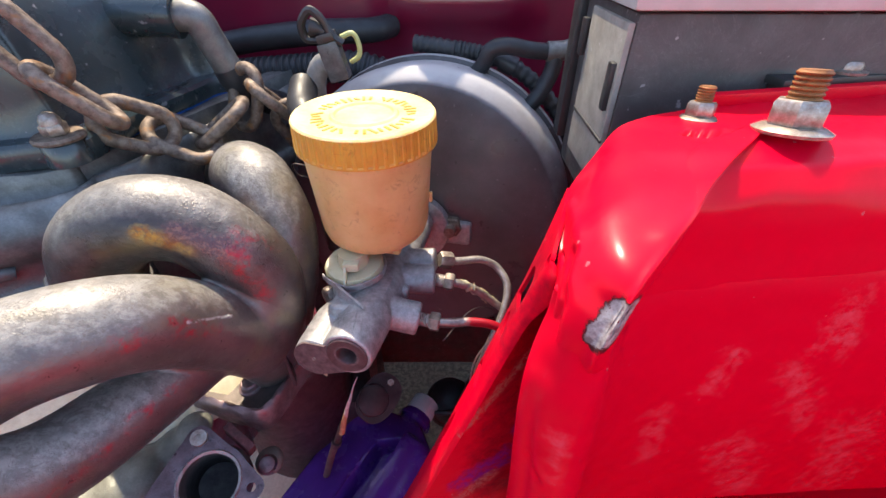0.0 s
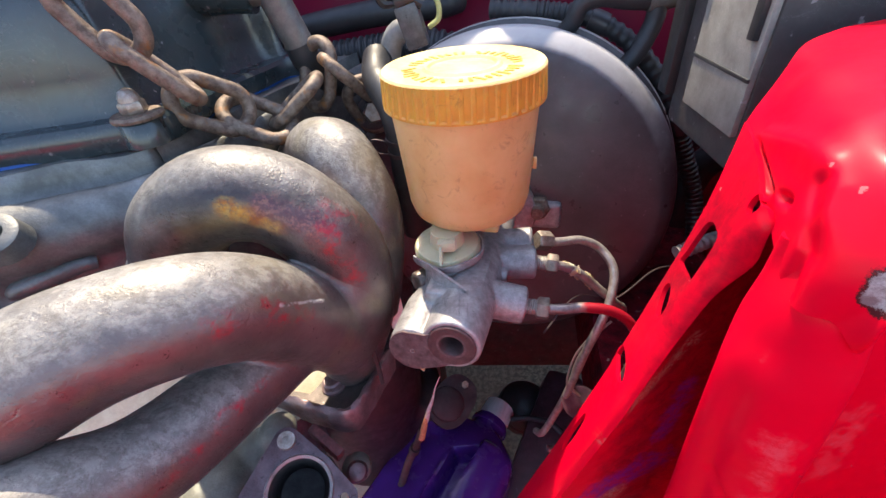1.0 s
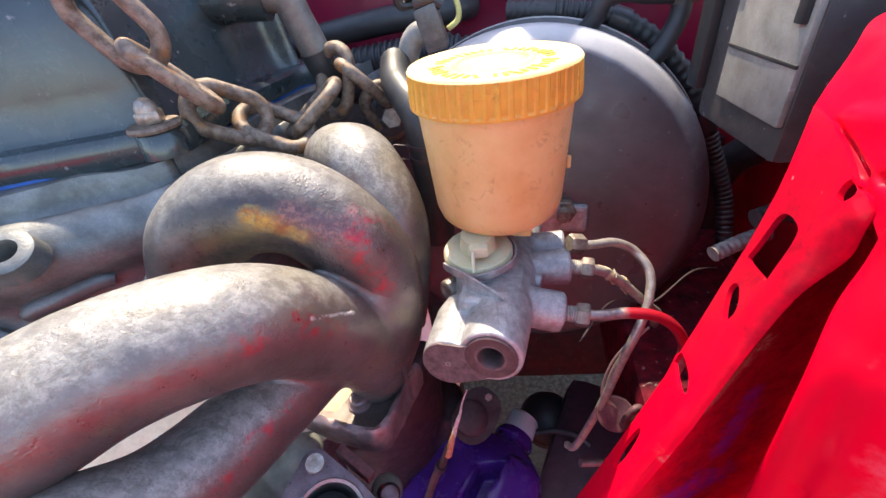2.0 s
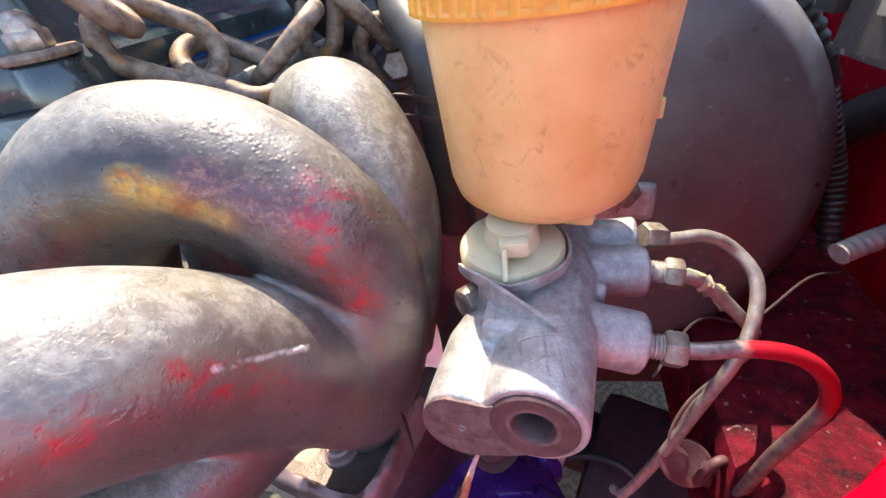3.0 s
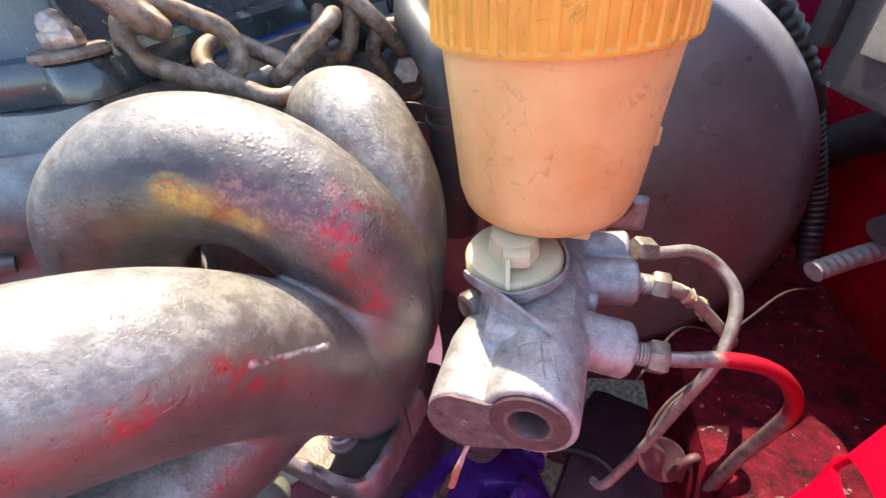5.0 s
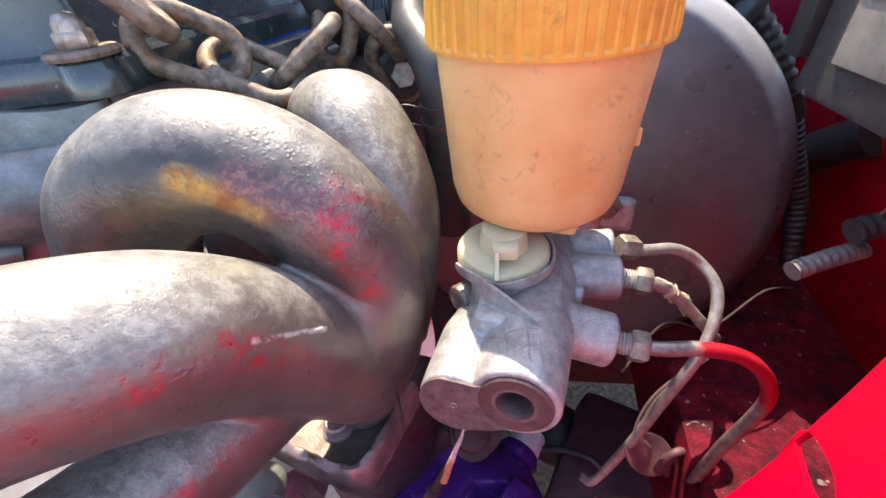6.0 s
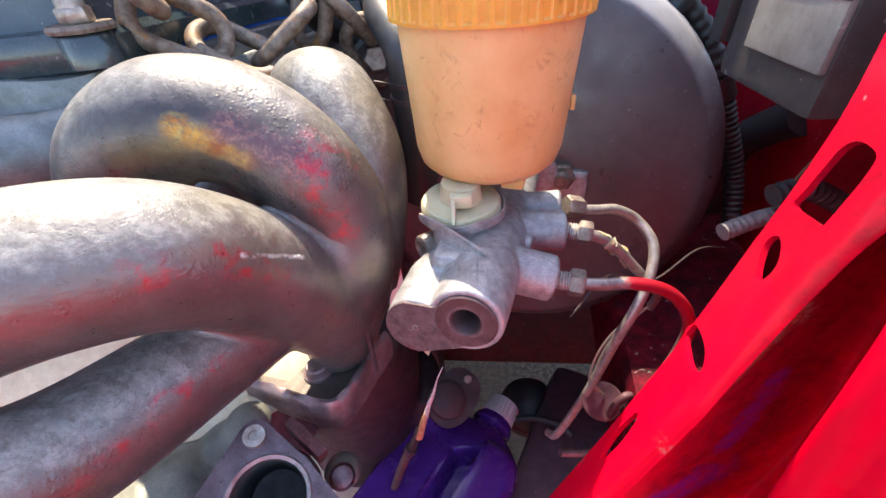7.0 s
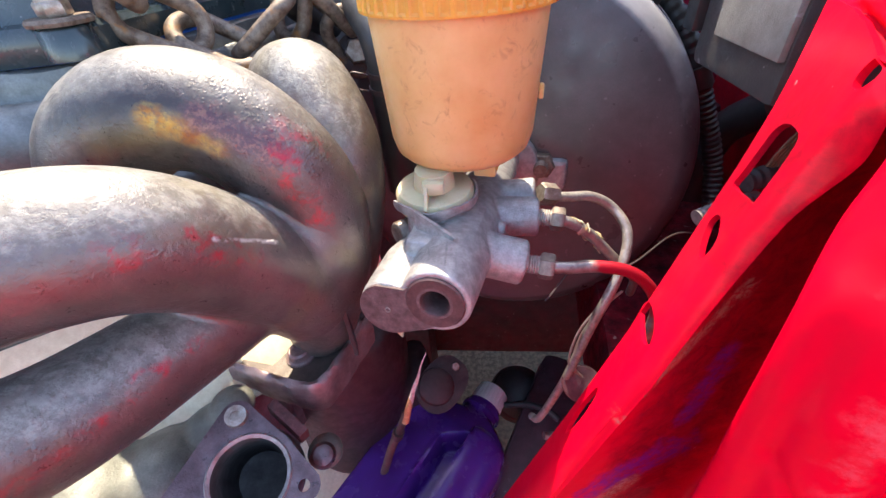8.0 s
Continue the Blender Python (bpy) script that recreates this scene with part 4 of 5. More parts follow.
    for q in lip:
        c = Vector((-0.0465, 0.1640, q[2]))
        out = (Vector(q) - c).normalized()
        q_rand = Vector(q) * 300
        rows.append([Vector(q) + out * d + Vector((0, 0, h)) for d, h in ((-0.0010, -0.0008), (0.0002, -0.0008), (0.0008, 0.001), (0.0006, 0.0030 + 0.0008 * noise.noise(q_rand)), (-0.0002, 0.0030 + 0.0008 * noise.noise(q_rand)), (-0.0010, -0.0008))])
    part("socket_lip", sheet(rows), ALLOY, m, "thin broken metal lip round the neck")
    for p, axis in (((-0.0125, 0.1468, 0.8888), (1, -0.2, -0.05)), ((-0.0045, 0.1748, 0.8912), (1, -0.2, -0.05)), ((-0.0040, 0.1885, 0.8950), (1, 0.3, -0.35))):
        a = Vector(axis).normalized()
        small = p[1] > 0.18
        tn = part("tube_nut", hexagon(Vector(p) + a * (0.002 if small else 0.0056), a, 0.0090, 0.0085 if small else 0.0056), NUT if small else OLD_NUT, m, "zinc-plated brake tube nut" if small else "aged brown tube nut")
        if not small:
            part("thread", thread(p, a, 0.0037, 0.0062, 0.0010), LINE, tn)
    # a drop of paint hanging under the left lobe
    part("drip", lathe([(0.0022, 0), (0.0016, 0.002), (0.0006, 0.0050), (0, 0.0062)], left + Vector((0.0020, 0.0010, -0.0098)), (0.1, 0, -1), 10), PALE_NECK, m, "pale hanging drip")
    return m


master_cylinder()


def reservoir():
    c = Vector((-0.0360, 0.1854, 0.9849))
    r = thing("fluid_reservoir", (c.x, c.y, 0.912), "aged yellowed plastic brake fluid reservoir with an orange cap", "fluid reservoir")
    part("bowl", lathe([(0, -0.0665), (0.019, -0.0662), (0.0238, -0.0648), (0.0266, -0.062), (0.0280, -0.057), (0.0294, -0.035), (0.0311, -0.010), (0.0311, -0.004), (0, -0.004)],
                       c, (0, 0, 1), 72), AMBER, r)
    part("moulded_nub", box(c + Vector((0.0297, -0.0035, -0.0430)), (0.0018, 0.0022, 0.0055), None, 0.0006), AMBER, r)

    def ribs(a, rad, h):
        return rad + (0.00070 if math.cos(a * 48) > 0.55 else 0.0)

    cap = part("cap", lathe([(0, -0.0015), (0.0130, -0.0015), (0.0138, -0.0006), (0.0150, -0.0006), (0.0160, -0.0015), (0.0270, -0.0015), (0.0300, -0.0003), (0.0322, -0.0003), (0.0329, -0.0012)],
                            c, (0, 0, 1), 96), SUNLIT_ORANGE, r, "orange ribbed screw cap, its top paled for sun glare")
    part("cap_skirt", lathe([(0.0328, -0.0010), (0.0328, -0.0120), (0.0334, -0.0128), (0.0334, -0.0136), (0.0310, -0.0136), (0.0310, -0.0010)], c, (0, 0, 1), 384, flute=lambda a, rad, h: ribs(a, rad, h) if rad > 0.0326 and h > -0.0125 and h < -0.0011 else rad), ORANGE, cap, sharp=25)
    # raised unreadable lettering round the cap as short bars
    for k in range(40):
        if k % 10 == 9:
            continue
        a = 2 * math.pi * k / 40
        p = c + Vector((0.0215 * math.cos(a), 0.0215 * math.sin(a), -0.0015))
        part("raised_bar", box(p, (0.0036 + 0.0012 * (k % 3), 0.0014, 0.0006), Matrix.Rotation(a + (0.0 if k % 4 else 0.5), 3, "Z"), 0.0), ORANGE, cap)
    neck = Vector((-0.0465, 0.1650, 0.9065))
    part("neck", lathe([(0, 0), (0.0152, 0), (0.0152, 0.0052), (0.0142, 0.0066), (0.0080, 0.0072), (0.0070, 0.0140), (0, 0.0140)], neck, (0, -0.06, 1), 48), PALE_NECK, r, "pale translucent plastic neck")
    bm = box(neck + Vector((0.0005, -0.0085, 0.0106)), (0.0085, 0.0055, 0.0052), None, 0.0018)
    box(neck + Vector((-0.0020, -0.0120, 0.0070)), (0.0014, 0.0060, 0.0085), Matrix.Rotation(radians(-35), 3, "X"), 0.0004, bm)
    part("tab", bm, PALE_NECK, r)
    part("rear_outlet", box((-0.0255, 0.1790, 0.9165), (0.009, 0.018, 0.007), Matrix.Rotation(radians(-12), 3, "Z"), 0.0015), AMBER, r)


reservoir()


def red_from(x):
    """Brake line steel with red overspray past a plane."""
    m = Mat("oversprayed_line_steel")
    sep = m.t.nodes.new("ShaderNodeSeparateXYZ")
    m.link(m.pos, sep.inputs[0])
    low = m.ramp(m.math("ADD", sep.outputs["Z"], m.math("MULTIPLY", m.math("SUBTRACT", m.noise(0.005, 5), 0.5), 0.016)), 0.858, 0.866, 0.15, 1.0)
    fade = m.ramp(m.math("ADD", sep.outputs["X"], m.math("MULTIPLY", m.math("SUBTRACT", m.noise(0.004, 5), 0.5), 0.012)), x - 0.0015, x + 0.0015)
    fade = m.math("MULTIPLY", fade, low)
    m.put("Base Color", m.mix(fade, m.mix(m.ramp(m.noise(0.004, 5), 0.35, 0.65), (0.16, 0.11, 0.10), (0.34, 0.29, 0.27)), (0.30, 0.004, 0.014))).put("Roughness", 0.4)
    m.put("Metallic", m.ramp(fade, 0, 1, 0.6, 0.0))
    return m.bump(m.noise(0.002, 4), 0.2, 0.0004).m


def brake_lines():
    r = 0.0024
    for label, mat, pts in (
        ("bare steel brake line looping down from the rear outlet", LINE,
         [(0.004, 0.1905, 0.8915), (0.013, 0.195, 0.8885), (0.024, 0.199, 0.8860), (0.0345, 0.1985, 0.8800), (0.0405, 0.190, 0.8725), (0.0385, 0.180, 0.862), (0.0325, 0.172, 0.848), (0.0265, 0.170, 0.825), (0.0195, 0.171, 0.780), (0.0085, 0.171, 0.738), (0.004, 0.176, 0.73)]),
        ("bare steel brake line with flaking paint", LINE,
         [(0.003, 0.1735, 0.8905), (0.0095, 0.1752, 0.8875), (0.018, 0.1785, 0.8805), (0.028, 0.182, 0.8690), (0.037, 0.185, 0.8580), (0.0455, 0.189, 0.847), (0.054, 0.197, 0.834), (0.060, 0.210, 0.812)]),
        ("steel brake line with red overspray bending down", red_from(0.014),
         [(-0.006, 0.1452, 0.8885), (0.003, 0.1448, 0.8880), (0.014, 0.1455, 0.8880), (0.026, 0.1455, 0.8855), (0.0345, 0.1445, 0.8790), (0.0400, 0.1440, 0.8680), (0.0415, 0.1455, 0.8530), (0.0400, 0.1480, 0.8250), (0.0400, 0.150, 0.790), (0.045, 0.155, 0.770)]),
    ):
        line = thing("brake_line", pts[0], label, "brake line", "brake lines at the master cylinder")
        part("pipe", tube(pts, r, 14, 8, wobble=0.03), mat, line)
        if "flaking" in label:
            run = curve(pts, 8)
            for i, spin, long in ((9, 0.3, 3), (12, 2.2, 2), (15, 1.0, 4), (19, 2.8, 3), (22, 0.8, 3), (26, 1.9, 3)):
                rows = []
                for k in range(long + 1):
                    p, d = run[i + k], (run[i + k + 1] - run[i + k]).normalized()
                    x = d.orthogonal().normalized()
                    y = d.cross(x)
                    rows.append([p + (x * math.cos(spin + w) + y * math.sin(spin + w)) * (r + 0.0003 + 0.0013 * abs(w) * (0.5 + 0.5 * math.sin(2.0 * k + i))) for w in (-0.8, -0.4, 0.0, 0.4, 0.8)])
                part("paint_flake", sheet(rows, thick=0.0003), PALE_NECK, line, "pale flake of lifted paint")


brake_lines()


# ---- exhaust header ----
def header():
    h = thing("exhaust_header", (-0.112, 0.132, 0.842), "heat-stained steel tubular exhaust header with red overspray", "exhaust header")
    runs = [
        [(-0.185, 0.160, 0.880), (-0.1752, 0.1495, 0.9000), (-0.1648, 0.1471, 0.9169), (-0.1524, 0.1458, 0.9394), (-0.1329, 0.1475, 0.9508), (-0.1145, 0.1520, 0.9465), (-0.0990, 0.1518, 0.9330), (-0.0910, 0.1530, 0.9150), (-0.0915, 0.1490, 0.8930), (-0.0950, 0.1475, 0.880)],
        [(-0.150, 0.255, 0.905), (-0.1300, 0.2360, 0.9270), (-0.118, 0.2199, 0.9354), (-0.11, 0.2073, 0.9402), (-0.0999, 0.1968, 0.9398), (-0.0892, 0.1837, 0.9209), (-0.0885, 0.1709, 0.8998), (-0.0930, 0.1580, 0.8780)],
        [(-0.260, 0.060, 0.900), (-0.215, 0.050, 0.917), (-0.1850, 0.0545, 0.929), (-0.1620, 0.0690, 0.9360), (-0.1439, 0.0849, 0.9385), (-0.1220, 0.1015, 0.9345), (-0.1100, 0.1185, 0.9175), (-0.1010, 0.1320, 0.8950), (-0.0970, 0.1400, 0.8780)],
        [(-0.230, -0.020, 0.925), (-0.1900, 0.0100, 0.928), (-0.1660, 0.0330, 0.922), (-0.1510, 0.0510, 0.912), (-0.1385, 0.0700, 0.8995), (-0.1222, 0.1089, 0.8915), (-0.1100, 0.1360, 0.8890)],
    ]
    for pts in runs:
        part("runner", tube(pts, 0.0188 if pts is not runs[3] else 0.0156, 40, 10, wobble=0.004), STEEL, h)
    at = Vector((-0.1640, 0.1471, 0.9180))
    part("weld_ring", lathe([(0.0186, -0.0012), (0.0200, -0.0008), (0.0204, 0.0), (0.0200, 0.0008), (0.0186, 0.0012)], at, (0.42, -0.04, 0.80), 48), STEEL, h, "raised weld ring")
    bm = bmesh.new()
    for pts, first, r in ((runs[0], 5, 0.0188), (runs[1], 5, 0.0188), (runs[2], 5, 0.0188), (runs[3], 4, 0.0156)):
        tube(pts[first:], lambda s: r * (0.955 + 0.058 * min(1.0, 1.3 * s)), 32, 8, bm=bm)
    tube([(-0.0920, 0.1490, 0.912), (-0.0935, 0.1475, 0.893), (-0.0970, 0.1475, 0.872), (-0.104, 0.1495, 0.842)], lambda s: float(np.interp(s, [0, 0.3, 0.55, 1], [0.0165, 0.0212, 0.0205, 0.0142])), 32, 6, bm=bm)
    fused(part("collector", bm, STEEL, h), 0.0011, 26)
    bead = [Vector(q) - Vector((-0.30, 0.72, -0.60)) * -0.0004 for q in ((-0.0985, 0.1075, 0.9318), (-0.0962, 0.1105, 0.9282), (-0.0938, 0.1150, 0.9238), (-0.0912, 0.1195, 0.9202))]
    part("weld_bead", tube(bead, 0.0009, 10, 12, wobble=0.6), STEEL, h, "lumpy weld bead")
    # square outlet flange with its bolts
    c, l, r = Vector((-0.0950, 0.1150, 0.838)), Vector((-0.1370, 0.1265, 0.838)), Vector((-0.0815, 0.1545, 0.838))
    e, f = (l - c), (r - c)
    m = Matrix.Translation(c)
    def corner(a, b):
        p = e * a + f * b
        return (p.x, p.y)
    outline = [corner(a, b) for a, b in ((0.94, 0), (1, 0.06), (1, 0.16), (0.66, 0.19), (0.60, 0.55), (0.55, 1.06), (0.06, 1.06), (0, 1.0), (0, 0.24), (0.05, 0.08), (0.10, 0.03), (0.22, 0.0))]
    fl = part("outlet_flange", prism(outline, m, 0.0070), plain("dark_flange_steel", (0.13, 0.105, 0.095), (0.06, 0.048, 0.045), 0.45, 0.5, 0.008, 0.5), h, "thick dark outlet flange")
    # its thick lip, bent round the near corner
    path = curve([c + e * 1.0, c + e * 0.62, c + e * 0.24, c + e * 0.055 + f * 0.055, c + f * 0.24, c + f * 0.62, c + f * 1.0], 14)
    middle = c + e * 0.5 + f * 0.5
    rows = []
    for i, p in enumerate(path):
        ahead = (path[min(i + 1, len(path) - 1)] - path[max(i - 1, 0)]).normalized()
        out = Vector((ahead.y, -ahead.x, 0))
        out = out if out.dot(p - middle) > 0 else -out
        rows.append([p + out * (o + 0.0007 * noise.noise(p * 260 + Vector((0, 0, 40 * k)))) + Vector((0, 0, z + 0.0009 * noise.noise(p * 170 + Vector((5, k, 0))))) for k, (o, z) in
                     enumerate(((-0.0034, 0.0066), (-0.0030, 0.0098), (-0.0020, 0.0112), (-0.0004, 0.0110), (0.0008, 0.0094), (0.0012, 0.0040), (0.0004, -0.0055), (-0.0034, -0.0055)))])
    bm = sheet(rows, closed=True)
    bm.verts.ensure_lookup_table()
    bm.faces.new(bm.verts[:8])
    bm.faces.new(bm.verts[-8:])
    part("raised_lip", bm, FLANGE, fl, "pinkish chipped raised lip", 50)
    for a, b in ((0.453, 0.374), (0.14, 0.86)):
        p = c + e * a + f * b + Vector((0, 0, 0.0070))
        part("flange_bolt", lathe([(0, 0), (0.0062, 0), (0.0062, 0.0012), (0.0050, 0.0016), (0.0048, 0.0045), (0.0040, 0.0052), (0, 0.0052)], p, (0, 0, 1), 24), FLANGE, fl)
    part("heat_tab", box((-0.0835, 0.1365, 0.862), (0.0018, 0.008, 0.026), Matrix.Rotation(radians(20), 3, "Z"), 0.0005), DARK_STEEL, h)


header()


# ---- cylinder head and valve cover ----
EDGE = Vector((0.93, 0.36, 0)).normalized()
OUT = Vector((0.36, -0.93, 0)).normalized()
KNEE = Vector((-0.178, 0.188, 0))


def cylinder_head():
    h = thing("cylinder_head", (-0.26, 0.20, 0.70), "dull cast aluminium cylinder head beside the header", "cylinder head")
    profile = [(-0.05, 0.9600), (0.004, 0.9600), (0.012, 0.9580), (0.015, 0.9500), (0.021, 0.9455), (0.027, 0.9505), (0.034, 0.9530), (0.043, 0.9500), (0.050, 0.9420), (0.050, 0.9320),
               (0.043, 0.9230), (0.046, 0.9120), (0.060, 0.9080), (0.066, 0.9000), (0.062, 0.8700), (0.068, 0.80), (0.068, 0.70)]
    line = curve([(o, z, 0) for o, z in profile], 4)
    stops = [(KNEE + EDGE * (-0.26 + 0.27 * i / 69), OUT, 0.60 + 0.42 * min(1.0, max(0.0, (0.25 - 0.27 * i / 69) / 0.09))) for i in range(66)]
    back, away = Vector((0.34, 0.94, 0)).normalized(), Vector((0.94, -0.34, 0)).normalized()
    knee = stops[-1][0]
    stops += [(knee, OUT.slerp(away, k / 10), 0.60 - 0.032 * k) for k in range(1, 10)]
    stops += [(knee + back * 0.17 * k / 24, away, 0.28) for k in range(25)]
    rows = []
    for at, side, squeeze in stops:
        row = []
        for q in line:
            p = at + side * (q.x * squeeze)
            w = noise.noise(Vector((p.x * 40, p.y * 40, q.y * 30)))
            w2 = noise.noise(Vector((p.x * 12, p.y * 12, q.y * 10 + 5)))
            k = min(1, max(0, q.x / 0.01))
            row.append(p + side * (0.0035 * w2 * k) + Vector((0, 0, q.y + k * (0.002 * w + 0.004 * w2))))
        rows.append(row)
    part("casting", sheet(rows), ALLOY_DULL, h)
    boss = Vector((-0.2110, 0.1260, 0.951))
    part("threaded_boss", lathe([(0.0042, 0.0), (0.0046, 0.0012), (0.0080, 0.0012), (0.0090, 0.0004), (0.0096, -0.008), (0, -0.0105), (0, -0.010), (0.0042, -0.010), (0.0042, 0.0)], boss, (0.25, -0.45, 0.86), 36), ALLOY_DULL, h,
         "round machined boss with a threaded hole")
    part("cast_rib", tube([(-0.2270, 0.1285, 0.9190), (-0.2250, 0.1285, 0.9212), (-0.2150, 0.1352, 0.9228), (-0.2046, 0.1420, 0.9240), (-0.2010, 0.1450, 0.9225)], lambda k: 0.0042 - 0.0010 * abs(2 * k - 1), 16, 8, wobble=0.06), ALLOY_DULL, h, "raised cast rib")
    part("lower_boss", lathe([(0, 0.004), (0.0030, 0.004), (0.0034, 0.0072), (0.0074, 0.0072), (0.0086, 0.0062), (0.0096, -0.004), (0, -0.006)], (-0.2385, 0.1180, 0.9110), (0.45, -0.70, 0.56), 32), ALLOY_DULL, h, "round cast boss")


cylinder_head()


def valve_cover():
    v = thing("valve_cover", (-0.30, 0.25, 0.962), "black painted valve cover with a blue gasket edge", "valve cover")
    plan = [(-0.420, 0.095), (-0.244, 0.160), (-0.200, 0.174), (-0.1750, 0.1842), (-0.1715, 0.1975), (-0.1680, 0.226), (-0.1550, 0.282), (-0.162, 0.310), (-0.36, 0.36), (-0.5, 0.30)]
    middle = Vector((-0.31, 0.235, 0))
    loop = curve([(x, y, 0) for x, y in plan], 6, closed=True)

    def ring(shrink, z):
        out = []
        for p in loop:
            d = (p - middle)
            out.append(middle + d * (1 - shrink / d.length) + Vector((0, 0, z)))
        return out

    part("gasket", sheet([ring(0.003, 0.9596), ring(0.0004 , 0.9600), ring(0.0004, 0.9622), ring(0.003, 0.9624)], closed=True), BLUE, v, "bright blue sealing gasket")
    part("rim", sheet([ring(0.006, 0.9612), [p - Vector((0, 0, 0.0016 * soft_step(8 * noise.noise(p * 16) + 0.2))) for p in ring(-0.001, 0.9618)], ring(-0.002, 0.9640), ring(-0.002, 0.9705), ring(0.0, 0.9725), ring(0.012, 0.9735)], closed=True), BLACK_PAINT, v)
    part("shell", sheet([ring(0.009, 0.9730), ring(0.011, 0.9760), ring(0.0125, 0.990), ring(0.0145, 1.012), ring(0.020, 1.028), ring(0.030, 1.0390), ring(0.046, 1.045), ring(0.080, 1.048), ring(0.16, 1.049)], closed=True), BLACK_PAINT, v)
    p = Vector((-0.1795, 0.1832, 0.9725))
    b = part("cover_bolt", lathe([(0, 0), (0.0105, 0), (0.0108, 0.0012), (0.010, 0.0024), (0, 0.0024)], p, (0, 0, 1), 36), RUST, v, "dome nut on a wide rusty washer")
    bm = hexagon(p + Vector((0, 0, 0.0024)), (0, 0, 1), 0.0095, 0.005)
    lathe([(0, 0.007), (0.0044, 0.007), (0.0042, 0.0095), (0.003, 0.0115), (0.0012, 0.0125), (0, 0.0126)], p, (0, 0, 1), 20, bm)
    part("dome_nut", bm, NUT, b)
    part("bolt_lug", lathe([(0, -0.0003), (0.0082, -0.0003), (0.0090, -0.0012), (0.0096, -0.0112), (0, -0.0114)], p, (0, 0, 1), 32), BLACK_PAINT, v)


valve_cover()


# ---- chain ----
def chain_link(centre, along, flat, length=0.042, width=0.0270, wire=0.0035):
    """One welded link; along is its long axis, flat the direction across its loop."""
    centre, along = Vector(centre), Vector(along).normalized()
    flat = Vector(flat)
    flat = (flat - along * flat.dot(along)).normalized()
    half, r = (length - width) / 2, width / 2 - wire
    pts = []
    for sgn, start in ((1, -90), (-1, 90)):
        for i in range(9):
            a = radians(start + 180 * i / 8)
            pts.append(centre + along * (sgn * half + r * math.cos(a)) + flat * (r * math.sin(a)))
    single("chain_link", tube(pts, wire, 14, 2, closed=True, wobble=0.03), RUST, "rusty brown welded steel chain link lying over the engine", "chain link", "links of the rusty chain")


for c, a, f in (
    ((-0.1770, 0.1865, 1.0125), (0.41, 0.09, -0.72), (0.85, 0.10, 0.50)),
    ((-0.1648, 0.1885, 0.9900), (0.021, 0.012, -0.030), (0.45, -0.80, 0.10)),
    ((-0.1600, 0.2080, 0.9690), (0.024, 0.020, -0.019), (0.35, 0.60, 0.85)),
    ((-0.1460, 0.2205, 0.9570), (0.0275, 0.003, -0.0150), (0.05, 0.80, 0.35)),
    ((-0.1300, 0.2360, 0.9600), (0.72, 0.30, 0.55), (-0.40, 0.90, -0.10)),
    ((-0.1215, 0.2560, 0.9680), (0.20, 0.25, 0.90), (0.85, -0.45, 0.0)),
    ((-0.1060, 0.2600, 0.9640), (0.42, 0.55, -0.72), (0.60, -0.75, -0.2)),
    ((-0.0990, 0.2730, 0.9440), (0.30, 0.30, -0.80), (0.85, 0.40, 0.3)),
):
    chain_link(c, a, f)


# ---- hoses and wiring ----
def ribbed(pts, r, ribs):
    """A corrugated tube: even steps along the line, its radius alternating."""
    line = curve(pts, 40)
    dense, run = [line[0]], 0.0
    for a, b in zip(line, line[1:]):
        run += (b - a).length
        if run >= ribs / 4:
            dense.append(b)
            run = 0.0
    count = len(dense)
    return tube(dense, lambda s: r * (1.0 if int(s * (count - 1)) % 4 < 2 else 0.86), 16, 1, smooth=False)


def hose(name, pts, r, mat, label, ribs=0.0, group="hoses and wiring"):
    return single(name, ribbed(pts, r, ribs) if ribs else tube(pts, r, 18, 10), mat, label, "hose", group)


hose("heater_hose", [(-0.30, 0.385, 0.965), (-0.20, 0.375, 0.972), (-0.15, 0.372, 0.979), (-0.100, 0.370, 0.984), (-0.06, 0.378, 0.984), (-0.045, 0.40, 0.984)], 0.0095, RUBBER, "black rubber heater hose along the firewall")
hose("taped_loom", [(-0.30, 0.365, 0.945), (-0.20, 0.360, 0.952), (-0.15, 0.358, 0.956), (-0.10, 0.356, 0.960), (-0.07, 0.352, 0.962), (-0.04, 0.35, 0.955)], 0.0125, RUBBER, "tape-wrapped black wiring loom along the firewall", 0.004)
hose("lower_hose", [(-0.25, 0.345, 0.925), (-0.15, 0.335, 0.930), (-0.10, 0.33, 0.932), (-0.05, 0.345, 0.93)], 0.011, RUBBER, "dark rubber hose behind the chain")
hose("vacuum_hose", [(0.018, 0.305, 0.965), (0.0265, 0.292, 0.978), (0.031, 0.289, 0.988), (0.042, 0.289, 0.9905), (0.056, 0.290, 0.988), (0.070, 0.291, 0.9865)], 0.0052, RUBBER, "black rubber vacuum hose bent over the booster")
hose("vacuum_tee", [(0.068, 0.291, 0.9868), (0.080, 0.291, 0.9875), (0.088, 0.288, 0.992), (0.096, 0.285, 0.996)], 0.0062, ALLOY_DULL, "pale metal vacuum joint clamped to the hose")
hose("vacuum_branch", [(0.074, 0.292, 0.987), (0.073, 0.290, 0.975), (0.066, 0.288, 0.960), (0.058, 0.287, 0.950)], 0.0055, RUBBER, "black rubber branch hose from the joint")


